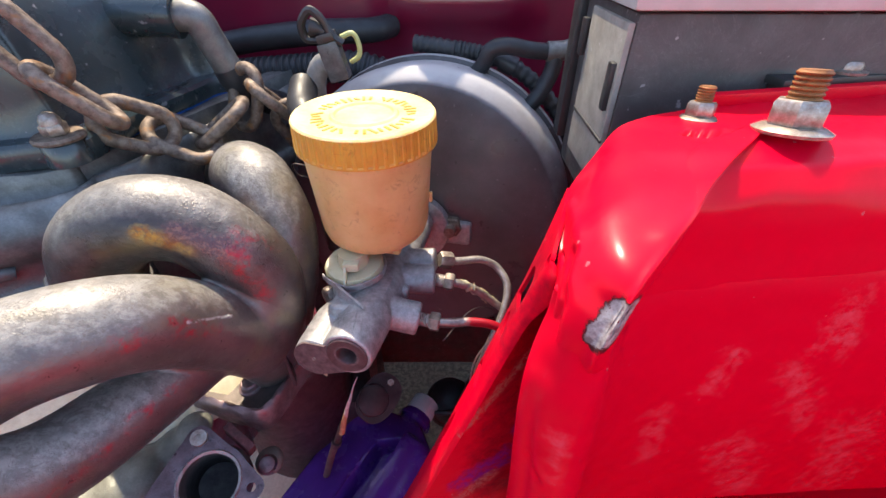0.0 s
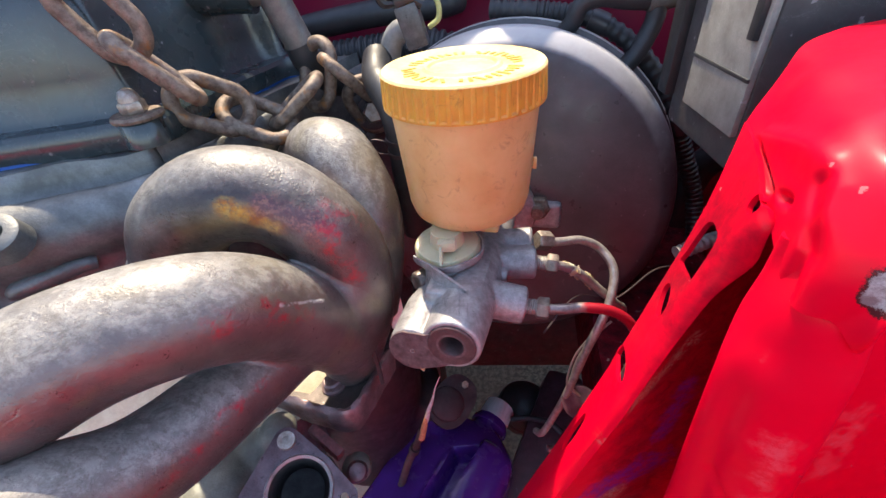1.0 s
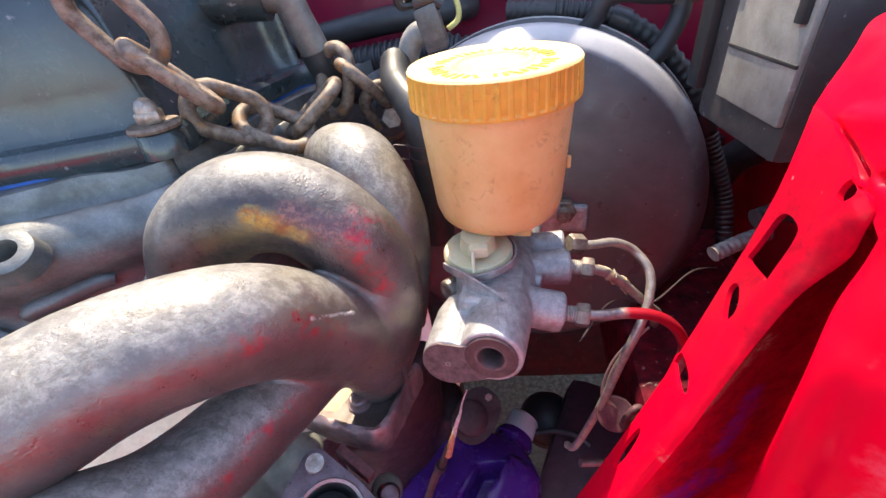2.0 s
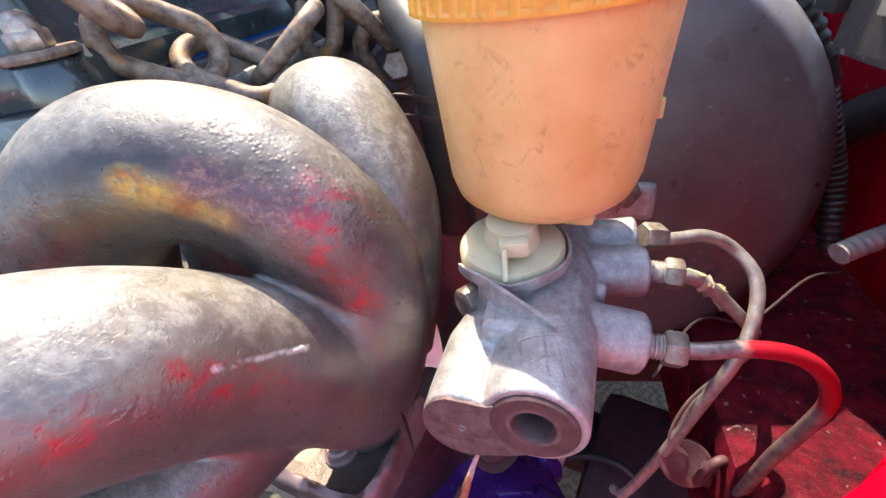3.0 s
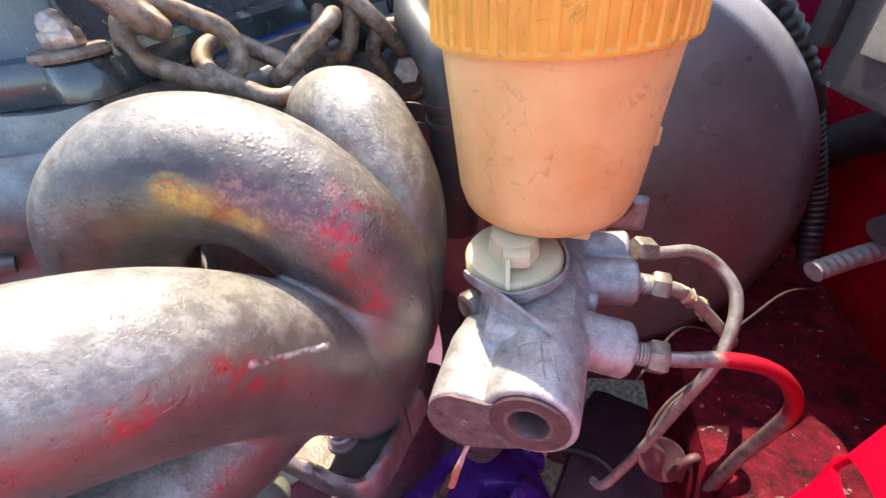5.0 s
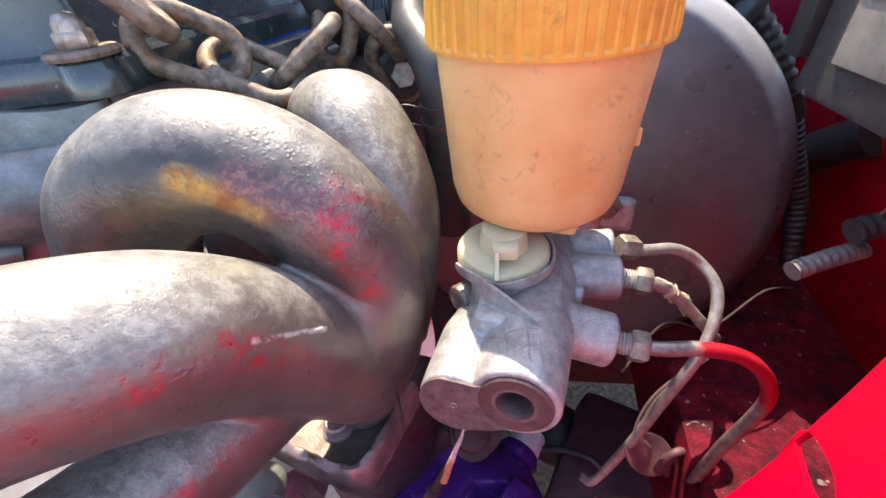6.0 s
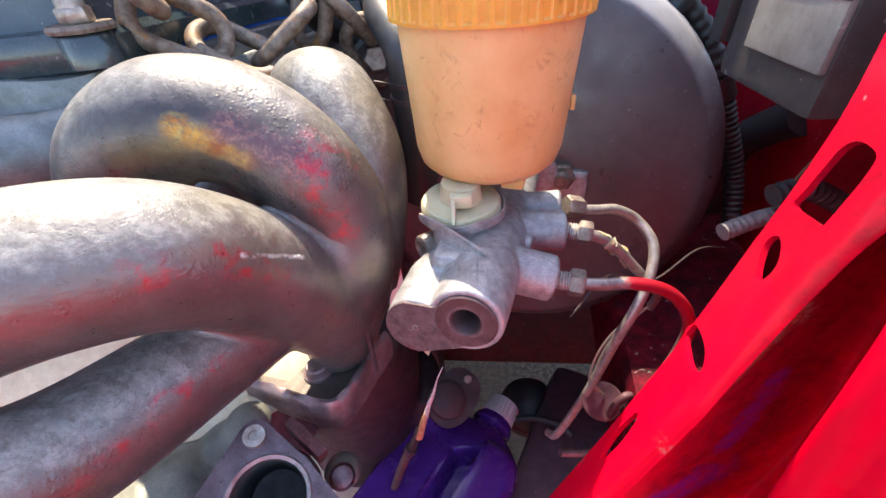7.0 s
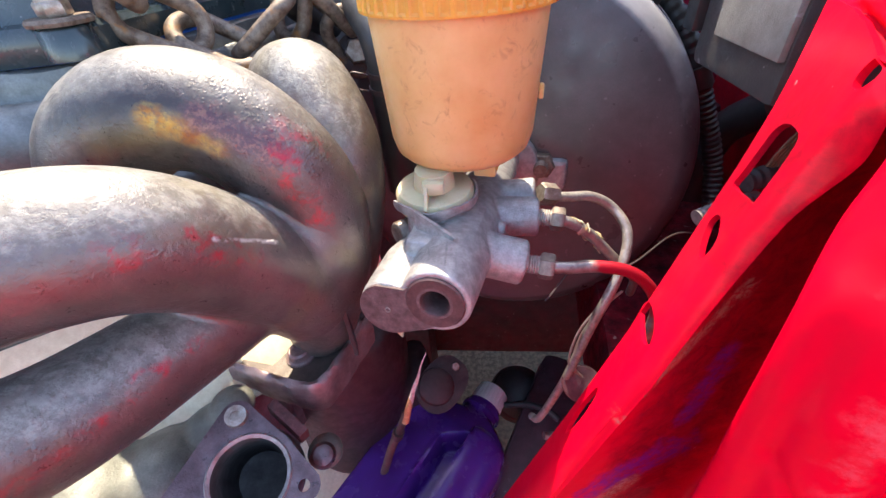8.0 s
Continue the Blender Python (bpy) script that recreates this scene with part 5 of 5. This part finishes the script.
def wiring_loom():
    """Ribbed conduit with two wraps of tape."""
    pts = [(-0.02, 0.325, 0.985), (0.002, 0.318, 0.9835), (0.034, 0.312, 0.979), (0.060, 0.305, 0.967), (0.082, 0.298, 0.946), (0.097, 0.292, 0.922), (0.112, 0.290, 0.890), (0.126, 0.286, 0.855), (0.128, 0.270, 0.820)]
    w = thing("wiring_loom", pts[4], "black corrugated wiring conduit curving round the booster", "wiring loom", "hoses and wiring")
    part("conduit", ribbed(pts, 0.0060, 0.0032), RUBBER, w)
    line = curve(pts, 8)
    for i in (18, 41):
        part("tape_wrap", tube(line[i:i + 4], 0.0069, 16, 3, wobble=0.06), BLACK_PLASTIC, w, "black tape wrapped round the conduit")


wiring_loom()
hose("corrugated_hose", [(0.0860, 0.2160, 0.8610), (0.0940, 0.2185, 0.8630), (0.106, 0.2225, 0.8650), (0.120, 0.228, 0.8650)], 0.0046, plain("dusty_corrugated_plastic", (0.34, 0.31, 0.30), (0.18, 0.16, 0.16), 0.45), "dusty grey corrugated hose end", 0.003)
hose("black_hose", [(-0.0880, 0.268, 0.972), (-0.0850, 0.248, 0.965), (-0.0750, 0.229, 0.956), (-0.0715, 0.2235, 0.943), (-0.0710, 0.2225, 0.920), (-0.0700, 0.2230, 0.880)], 0.0088, RUBBER, "upright black rubber hose beside the reservoir")


def hose_elbow():
    e = thing("breather_elbow", (-0.150, 0.258, 1.000), "grey metal breather elbow on the valve cover", "pipe elbow")
    part("boss", tube([(-0.192, 0.258, 1.012), (-0.165, 0.258, 1.013), (-0.147, 0.259, 1.012)], 0.0115, 24, 6), BLACK_PAINT, e)
    part("elbow", tube([(-0.150, 0.259, 1.0120), (-0.1385, 0.260, 1.0110), (-0.1350, 0.262, 1.000), (-0.1310, 0.265, 0.983)], 0.0082, 24, 8), ALLOY_DULL, e, "aged metal elbow")
    part("hose_end", tube([(-0.1315, 0.2648, 0.984), (-0.129, 0.268, 0.972), (-0.124, 0.280, 0.960), (-0.118, 0.30, 0.95)], 0.0085, 20, 8), RUBBER, e, "black rubber hose")


hose_elbow()


def sensor_plug():
    s = thing("wiring_plug", (-0.067, 0.264, 0.975), "dark wiring plug with a pale sheathed lead", "wiring plug")
    turn = Matrix.Rotation(radians(-14), 3, "Y")
    part("connector", box((-0.0645, 0.2620, 0.9880), (0.0125, 0.0110, 0.0220), turn, 0.0018), plain("dusty_connector", (0.105, 0.105, 0.105), (0.035, 0.035, 0.037), 0.35, 0.0, 0.006, 0.3), s, "grey faceted connector")
    part("collar", box((-0.0672, 0.2612, 1.0010), (0.0105, 0.0100, 0.0050), turn, 0.0012), BLACK_PLASTIC, s)
    part("strap", tube([(-0.0700, 0.262, 0.9990), (-0.0790, 0.262, 1.0000), (-0.0800, 0.260, 1.0080), (-0.0740, 0.258, 1.0150), (-0.0690, 0.258, 1.0120), (-0.0630, 0.259, 1.0020), (-0.0580, 0.260, 0.9980)], 0.0022, 8, 8, wobble=0.4), BLACK_PLASTIC, s, "crinkled black strap")
    part("boot", tube([(-0.0755, 0.2615, 1.0060), (-0.0715, 0.2615, 1.0050), (-0.0680, 0.2615, 1.0030)], lambda k: 0.0050 - 0.0012 * k, 10, 4, wobble=0.3), RUBBER, s)
    part("lead", tube([(-0.0660, 0.266, 0.9850), (-0.0730, 0.268, 0.9850), (-0.0790, 0.270, 0.9780), (-0.0820, 0.272, 0.9650), (-0.0830, 0.274, 0.94)], 0.0062, 18, 8), plain("dusty_grey_sheath", (0.30, 0.29, 0.27), (0.17, 0.165, 0.155), 0.5, 0.0, 0.008, 0.4), s, "pale grey sheathed lead")
    part("looped_wire", tube([(-0.0600, 0.266, 1.0000), (-0.0530, 0.266, 1.0020), (-0.0500, 0.266, 0.9965), (-0.0505, 0.266, 0.9900), (-0.0560, 0.267, 0.9860)], 0.0015, 8, 8), plain("yellow_green_wire", (0.55, 0.56, 0.22), (0.42, 0.42, 0.16), 0.45), s, "pale yellow-green wire loop")


sensor_plug()


def hose_clamp():
    c = thing("hose_clamp", (-0.0714, 0.2233, 0.938), "spring wire hose clamp on the upright hose", "hose clamp")
    for z in (0.9405, 0.9335):
        part("band", lathe([(0.0088, -0.0011), (0.0096, -0.0011), (0.0096, 0.0011), (0.0088, 0.0011)], (-0.0713, 0.2232, z), (0.03, -0.05, 1), 32), DARK_STEEL, c)
    part("spring_ear", tube([(-0.0800, 0.2190, 0.9335), (-0.0850, 0.2180, 0.9350), (-0.0880, 0.2185, 0.9400), (-0.0865, 0.2190, 0.9420), (-0.0790, 0.2190, 0.9405)], 0.0005, 8, 4), DARK_STEEL, c)


hose_clamp()
t = thing("manifold_nut", (-0.1000, 0.2760, 0.936), "dark flanged nut and washer behind the header", "nut")
part("washer", lathe([(0, 0), (0.0105, 0), (0.0105, 0.0022), (0.0085, 0.0030), (0, 0.0030)], (-0.0990, 0.2750, 0.938), (0.35, -0.85, 0.35), 32), DARK_STEEL, t)
part("nut", hexagon((-0.0980, 0.2725, 0.939), (0.35, -0.85, 0.35), 0.0120, 0.0070), NUT, t)


# ---- thin wires below the master cylinder ----
for k in range(2):
    w = 0.0022 * k
    single("thin_wire", tube([(0.040, 0.176, 0.846), (0.032 - w, 0.173, 0.838), (0.0245 - w, 0.172, 0.822), (0.0215 - w, 0.171, 0.804), (0.0225 - w, 0.170, 0.793), (0.028, 0.168, 0.786)], 0.0006, 6, 8), LINE,
           "thin loose steel wire below the brake lines", "wire", "thin loose wires")
single("thin_wire", tube([(0.0, 0.160, 0.855), (0.020, 0.180, 0.862), (0.045, 0.190, 0.850), (0.07, 0.205, 0.858), (0.09, 0.215, 0.852)], 0.0005, 6, 8), DARK_STEEL,
       "thin loose steel wire below the brake lines", "wire", "thin loose wires")


# ---- housing with an open port ----
PORT = Vector((-0.1090, 0.0835, 0.8465))
PORT_AXIS = Vector((0.35, -0.35, 0.87)).normalized()


def thermostat_housing():
    h = thing("water_outlet_housing", PORT - PORT_AXIS * 0.07, "cast aluminium housing with an open round flanged port", "engine housing")
    m = frame_on(PORT - PORT_AXIS * 0.0045, PORT_AXIS, (1, 0.2, 0))
    inv = m.inverted()

    def flat(p):
        q = inv @ Vector(p)
        return (q.x, q.y)

    lug1, lug2 = flat((-0.1175, 0.0995, 0.8563)), flat((-0.0915, 0.0840, 0.8400))
    lug3 = flat((-0.1300, 0.0660, 0.848))
    around = [(cx + r * math.cos(2 * math.pi * k / 40), cy + r * math.sin(2 * math.pi * k / 40))
              for cx, cy, r in ((0, 0, 0.0160), (*lug1, 0.0056), (*lug2, 0.0056), (*lug3, 0.0056)) for k in range(40)]
    outline = []
    for turn in (1, -1):
        chain = []
        for p in sorted(around, reverse=turn < 0):
            while len(chain) > 1 and (chain[-1][0] - chain[-2][0]) * (p[1] - chain[-2][1]) - (chain[-1][1] - chain[-2][1]) * (p[0] - chain[-2][0]) <= 0:
                chain.pop()
            chain.append(p)
        outline += chain[:-1]
    fl = part("flange", prism(outline, m, 0.0045, [oval(0, 0, 0.0245, 0.0245, 0, 40)] + [oval(*l, 0.0042, 0.0042, 0, 12) for l in (lug2, lug3)]), PINK_ALLOY, h, "machined flange with bolt holes")
    part("lip", lathe([(0.0122, 0.0002), (0.0134, 0.0012), (0.0140, 0.0002)], PORT, PORT_AXIS, 48), ALLOY, fl)
    b = m @ Vector((*lug1, 0.0045))
    part("flange_bolt", lathe([(0, 0.003), (0.0018, 0.003), (0.0018, 0.0042), (0.0036, 0.0042), (0.0038, 0.0), (0, 0.0)], b, PORT_AXIS, 20), NUT, fl, "socket bolt head")
    # bore alloy darkened: the deep port's shade is put into its colour
    part("bore", lathe([(0.0122, -0.0002), (0.0118, -0.030), (0.0110, -0.058), (0, -0.060), (0, -0.062), (0.0150, -0.060), (0.0185, -0.030), (0.0165, -0.0046), (0.0123, -0.0046)], PORT, PORT_AXIS, 48), plain("shaded_bore_alloy", (0.20, 0.19, 0.185), (0.10, 0.09, 0.09), 0.5, 0.4, 0.008, 0.4), h)
    bm = bmesh.new()
    for c, r in (((-0.138, 0.106, 0.832), 0.014), ((-0.152, 0.090, 0.832), 0.017), ((-0.172, 0.075, 0.828), 0.028), ((-0.150, 0.058, 0.81), 0.028), ((-0.131, 0.112, 0.842), 0.009), ((-0.097, 0.108, 0.815), 0.008), ((-0.160, 0.112, 0.826), 0.016)):
        one = bmesh.new()
        bmesh.ops.create_icosphere(one, subdivisions=3, radius=r)
        for v in one.verts:
            v.co *= 1 + 0.08 * noise.noise(v.co * 60 + Vector(c) * 30)
        add_mesh(bm, one, Matrix.Translation(c) @ Matrix.Diagonal((1, 1, 0.8, 1)))
    fused(part("casting", bm, PALE_ALLOY, h), 0.0014, 8)
    part("gasket_edge", box((-0.1070, 0.1085, 0.8385), (0.0200, 0.0045, 0.0080), Matrix.Rotation(radians(-32), 3, "Z") @ Matrix.Rotation(radians(14), 3, "Y"), 0.0012), plain("rough_pink_gasket", (0.24, 0.085, 0.085), (0.09, 0.035, 0.035), 0.75, 0.0, 0.003, 1.0), h, "rough pinkish gasket edge")
    part("stud_boss", lathe([(0, 0), (0.0048, 0), (0.0050, 0.010), (0.0038, 0.013), (0, 0.0145)], (-0.0945, 0.1030, 0.822), (0.3, -0.4, 0.85), 24), PINK_ALLOY, h)


thermostat_housing()


# ---- low dark machinery ----
def steering_box():
    s = thing("steering_box", (-0.08, 0.20, 0.60), "grimy dark steel gearbox casing low in the bay", "gearbox")
    bm = bmesh.new()
    lathe([(0, 0), (0.050, 0), (0.052, 0.01), (0.050, 0.12), (0.040, 0.16), (0, 0.17)], (-0.150, 0.235, 0.610), (0.10, -0.05, 1), 40, bm)
    box((-0.112, 0.240, 0.64), (0.08, 0.06, 0.10), Matrix.Rotation(radians(20), 3, "Z"), 0.012, bm)
    fused(part("casing", bm, DARK_STEEL, s), 0.003, 6)
    m = frame_on((-0.062, 0.222, 0.695), (0.25, -0.45, 0.86))
    pl = part("cover_plate", prism([(x * 1.0, y) for x, y in oval(0, 0, 0.048, 0.036, 0.5, 28, 2.4)], m, 0.006), DARK_STEEL, s)
    part("cover_bolt", hexagon(m @ Vector((0.015, 0.008, 0.006)), (0.25, -0.45, 0.86), 0.006, 0.003), NUT, pl)
    part("cover_dome", lathe([(0, 0.006), (0.015, 0.006), (0.014, 0.010), (0.010, 0.012), (0, 0.012)], m @ Vector((-0.006, 0, 0)), (0.25, -0.45, 0.86), 32), DARK_STEEL, pl)


steering_box()


def purple_bottle():
    """A jug lying on its side, neck towards the firewall."""
    axis = Vector((0.50, 0.865, 0.05)).normalized()
    neck = Vector((-0.0300, 0.2300, 0.640))
    x = axis.cross(Vector((0, 0, 1))).normalized()
    up = x.cross(axis)
    b = thing("plastic_jug", neck - axis * 0.13 - up * 0.045, "dark purple moulded plastic jug with a bright metal cap", "plastic jug")
    # distance back from the neck, half width, half height, shift to the side
    stations = [(0.0, 0.0165, 0.0165, 0.0), (0.006, 0.0170, 0.0170, 0.0), (0.014, 0.027, 0.022, -0.003), (0.026, 0.043, 0.029, -0.006), (0.038, 0.050, 0.033, -0.008), (0.060, 0.0525, 0.035, -0.008),
                (0.120, 0.0525, 0.036, -0.008), (0.200, 0.0525, 0.036, -0.008), (0.245, 0.051, 0.035, -0.008), (0.256, 0.045, 0.029, -0.008)]
    def ring_point(share, w, h, r):
        """A point on a rounded rectangle, by the share of its outline."""
        r = min(r, w, h)
        a, b = w - r, h - r
        arc = math.pi / 2 * r
        s = (share % 1.0) * (4 * a + 4 * b + 4 * arc)
        for (px, py), (dx, dy), n, turn in (((w, -b), (0, 1), 2 * b, 0), ((a, h), (-1, 0), 2 * a, 90), ((-w, b), (0, -1), 2 * b, 180), ((-a, -h), (1, 0), 2 * a, 270)):
            if s <= n:
                return px + dx * s, py + dy * s
            s -= n
            if s <= arc:
                t = radians(turn) + s / r
                cx, cy = {0: (a, b), 90: (-a, b), 180: (-a, -b), 270: (a, -b)}[turn]
                return cx + r * math.cos(t), cy + r * math.sin(t)
            s -= arc
        return w, -b

    n = 150
    cols = []
    for k in range(n):
        col = []
        for d, w, h, side in stations:
            p, q = ring_point(k / n, w, h, 0.0165 if d < 0.01 else 0.012)
            col.append(neck - axis * d + x * (side + p) + up * q)
        cols.append(curve(col, 22))
    rows = []
    for i in range(len(cols[0])):
        row = []
        for k in range(n):
            p = cols[k][i].copy()
            d, lat, hi = (neck - p).dot(axis), (p - neck).dot(x), (p - neck).dot(up)
            if hi > 0.01:
                run = soft_step((d - 0.040 + 0.8 * lat) / 0.006) * soft_step((0.238 - d) / 0.01)
                p -= up * 0.024 * soft_step((lat + 0.008) / 0.003) * soft_step((0.011 - lat) / 0.003) * run
                p += up * 0.007 * soft_step((lat - 0.010) / 0.002) * soft_step((0.036 - lat) / 0.022) * soft_step((d - 0.022) / 0.008)
                p -= up * 0.012 * soft_step((-0.012 - lat) / 0.040) * soft_step((d - 0.030) / 0.02)
                p += up * 0.003 * soft_step((lat + 0.012) / 0.003) * soft_step((-0.007 - lat) / 0.002) * run
            row.append(p)
        rows.append(row)
    bm = sheet(rows, closed=True)
    bm.verts.ensure_lookup_table()
    bm.faces.new(bm.verts[:n])
    bm.faces.new(bm.verts[-n:])
    part("jug_body", bm, PURPLE, b, sharp=50)
    part("cap", lathe([(0, 0.0180), (0.0136, 0.0180), (0.0146, 0.0170), (0.0149, 0.0050), (0.0152, 0.0045), (0.0152, 0.0), (0, 0.0)], neck + axis * 0.007, axis, 96,
                      flute=lambda a, r, h: r - (0.0006 if 0.0140 < r < 0.0150 and math.cos(a * 24) > 0 else 0)), BRIGHT_CAP, b, "bright ribbed metal screw cap")
    part("collar", lathe([(0.0120, -0.0060), (0.0185, -0.0060), (0.0182, -0.0025), (0.0160, 0.0), (0.0156, 0.0020), (0.0120, 0.0020)], neck + axis * 0.0045, axis, 48), PURPLE, b)


purple_bottle()

single("rubber_boot", lathe([(0, 0), (0.026, 0), (0.029, 0.004), (0.027, 0.012), (0.024, 0.014), (0.026, 0.018), (0.022, 0.026), (0.014, 0.033), (0.006, 0.036), (0, 0.0365)], (0.008, 0.275, 0.600), (0.1, -0.4, 0.9), 40), RUBBER,
       "black rubber boot on the linkage beside the jug", "rubber boot")


def probe():
    """A frayed lead hanging below the master cylinder."""
    p = thing("frayed_lead", (-0.085, 0.163, 0.73), "frayed brown lead with a bare split end", "cable")
    part("sheath", tube([(-0.150, 0.150, 0.540), (-0.118, 0.163, 0.620), (-0.094, 0.164, 0.700), (-0.0850, 0.1625, 0.727)], 0.0030, 14, 8), plain("brown_sheath", (0.14, 0.085, 0.07), (0.06, 0.04, 0.035), 0.5, 0.0, 0.01), p)
    part("collar", tube([(-0.0862, 0.1628, 0.7230), (-0.0840, 0.1622, 0.7300)], 0.0040, 14, 2), DARK_STEEL, p)
    part("inner_sheath", tube([(-0.0845, 0.1623, 0.728), (-0.0800, 0.1620, 0.742), (-0.0760, 0.1620, 0.7550)], 0.0026, 12, 6), DARK_STEEL, p)
    part("split_end", tube([(-0.0775, 0.1610, 0.746), (-0.0735, 0.1615, 0.762), (-0.0715, 0.1620, 0.770)], lambda s: 0.0027 * (1 - 0.5 * s), 10, 8), plain("frayed_tan", (0.60, 0.38, 0.20), (0.30, 0.15, 0.07), 0.6, 0.0, 0.002), p, "tan split end")
    part("bare_strand", tube([(-0.0722, 0.1620, 0.766), (-0.0690, 0.1635, 0.778), (-0.0660, 0.1655, 0.786), (-0.0640, 0.1690, 0.793), (-0.0605, 0.1720, 0.801)], lambda s: 0.0016 * (1 - 0.8 * s), 8, 8, wobble=0.3), plain("frayed_white", (0.75, 0.72, 0.68), (0.45, 0.40, 0.36), 0.6, 0.0, 0.002), p, "white frayed strands")


probe()


def bright_sliver():
    """An added curled white sliver behind the collector, in place of a sunlit edge."""
    rows = []
    for i in range(7):
        u = i / 6
        rows.append([Vector((-0.0800 + 0.0060 * k + 0.0010 * math.sin(3 * u), 0.1600 + 0.004 * u + 0.0015 * k, 0.8600 + 0.0190 * u + 0.002 * math.sin(2 * k + 4 * u) - 0.006 * k * (1 - u))) for k in (0.0, 0.35, 0.7, 1.0)])
    single("sunlit_sliver", sheet(rows, thick=0.0004), plain("sliver_white", (0.82, 0.81, 0.78), (0.70, 0.68, 0.64), 0.7, 0.0, 0.004, 0.1), "added curled white sliver beside the collector, standing in for a sunlit edge", "paper scrap")


bright_sliver()
# two added cards whose pale colour stands in for sunlit ground
single("sunlit_ground_card", box(Vector((-0.2050, 0.1240, 0.8520)) + Vector((0.61, -0.79, 0.0)) * 0.0240, (0.170, 0.003, 0.062), Matrix.Rotation(radians(37.6), 3, "Z") @ Matrix.Rotation(radians(-52), 3, "X"), 0.001), SUNLIT_GROUND, "added cream speckled card by the cylinder head, standing in for sunlit ground", "board", "pale boards in the bay")
single("sunlit_ground_card", box((-0.1640, 0.1760, 0.7950), (0.060, 0.004, 0.070), Matrix.Rotation(radians(38), 3, "Z"), 0.001), SUNLIT_GROUND, "added cream card behind the outlet flange, standing in for sunlit ground", "board", "pale boards in the bay")


CLAMP_STEEL = plain("oversprayed_clamp_steel", (0.16, 0.075, 0.088), (0.07, 0.030, 0.038), 0.55, 0.2, 0.005, 0.5)


def line_clamp():
    c = thing("line_clamp", (0.030, 0.150, 0.795), "rusty pink bracket holding the brake lines on the rail", "bracket")
    face = Vector((-0.25, -0.75, 0.60)).normalized()
    at = Vector((0.0275, 0.1660, 0.7820))
    part("plate", lathe([(0, -0.003), (0.0105, -0.003), (0.0110, -0.0022), (0.0110, -0.0006), (0.0104, 0), (0, 0)], at, face, 32), CLAMP_STEEL, c)
    part("block", box(at + Vector((0.0030, 0.002, -0.0060)), (0.016, 0.006, 0.012), Matrix.Rotation(radians(-35), 3, "X"), 0.0015), CLAMP_STEEL, c)
    part("loop", tube([at + Vector(q) for q in ((0.004, -0.004, -0.006), (0.004, -0.006, 0.006), (0.0080, -0.005, 0.0130), (0.0125, -0.003, 0.0100), (0.0135, -0.002, -0.002), (0.0110, -0.002, -0.014))], 0.0021, 12, 8), CLAMP_STEEL, c)
    part("bolt", hexagon(at + face * 0.0005 + Vector((0.0085, 0, 0.0)), face, 0.0052, 0.0030), DARK_STEEL, c)


line_clamp()
single("bare_bar", tube([(0.0120, 0.168, 0.7200), (0.0260, 0.170, 0.7170), (0.0400, 0.172, 0.7150)], 0.0026, 12, 4), FLANGE, "short pinkish metal bar beside the rail", "metal bar")
hose("grey_conduit", [(0.1080, 0.2240, 0.8780), (0.1180, 0.2260, 0.8800), (0.130, 0.2280, 0.8780), (0.150, 0.230, 0.868)], 0.0058, plain("dusty_grey_rubber", (0.10, 0.095, 0.095), (0.05, 0.045, 0.045), 0.5), "dusty dark ribbed conduit beside the tower", 0.0035)
for k in range(4):
    s = 0.0018 * k
    single("tan_wire", tube([(0.1160 + s, 0.2260, 0.8840), (0.1180 + s, 0.2250, 0.8930), (0.1230 + 1.4 * s, 0.2250, 0.9040), (0.1330 + 1.6 * s, 0.2270, 0.9150)], 0.0008, 6, 6), plain("tan_wire_cover", (0.30, 0.20, 0.13), (0.17, 0.11, 0.07), 0.5), "thin tan wire in a small bundle", "wire", "bundle of tan wires")
hose("coolant_hose", [(0.1680, 0.3100, 0.8860), (0.1620, 0.3260, 0.8740), (0.1530, 0.3380, 0.8560), (0.1480, 0.3420, 0.8250), (0.1470, 0.3400, 0.7700)], 0.0125, RUBBER, "thick black rubber hose by the inner wing")
hose("drain_pipe", [(-0.0080, 0.235, 0.645), (0.0100, 0.232, 0.652), (0.0260, 0.224, 0.658), (0.0360, 0.216, 0.656)], 0.0028, RUBBER, "thin black rubber pipe beside the jug")
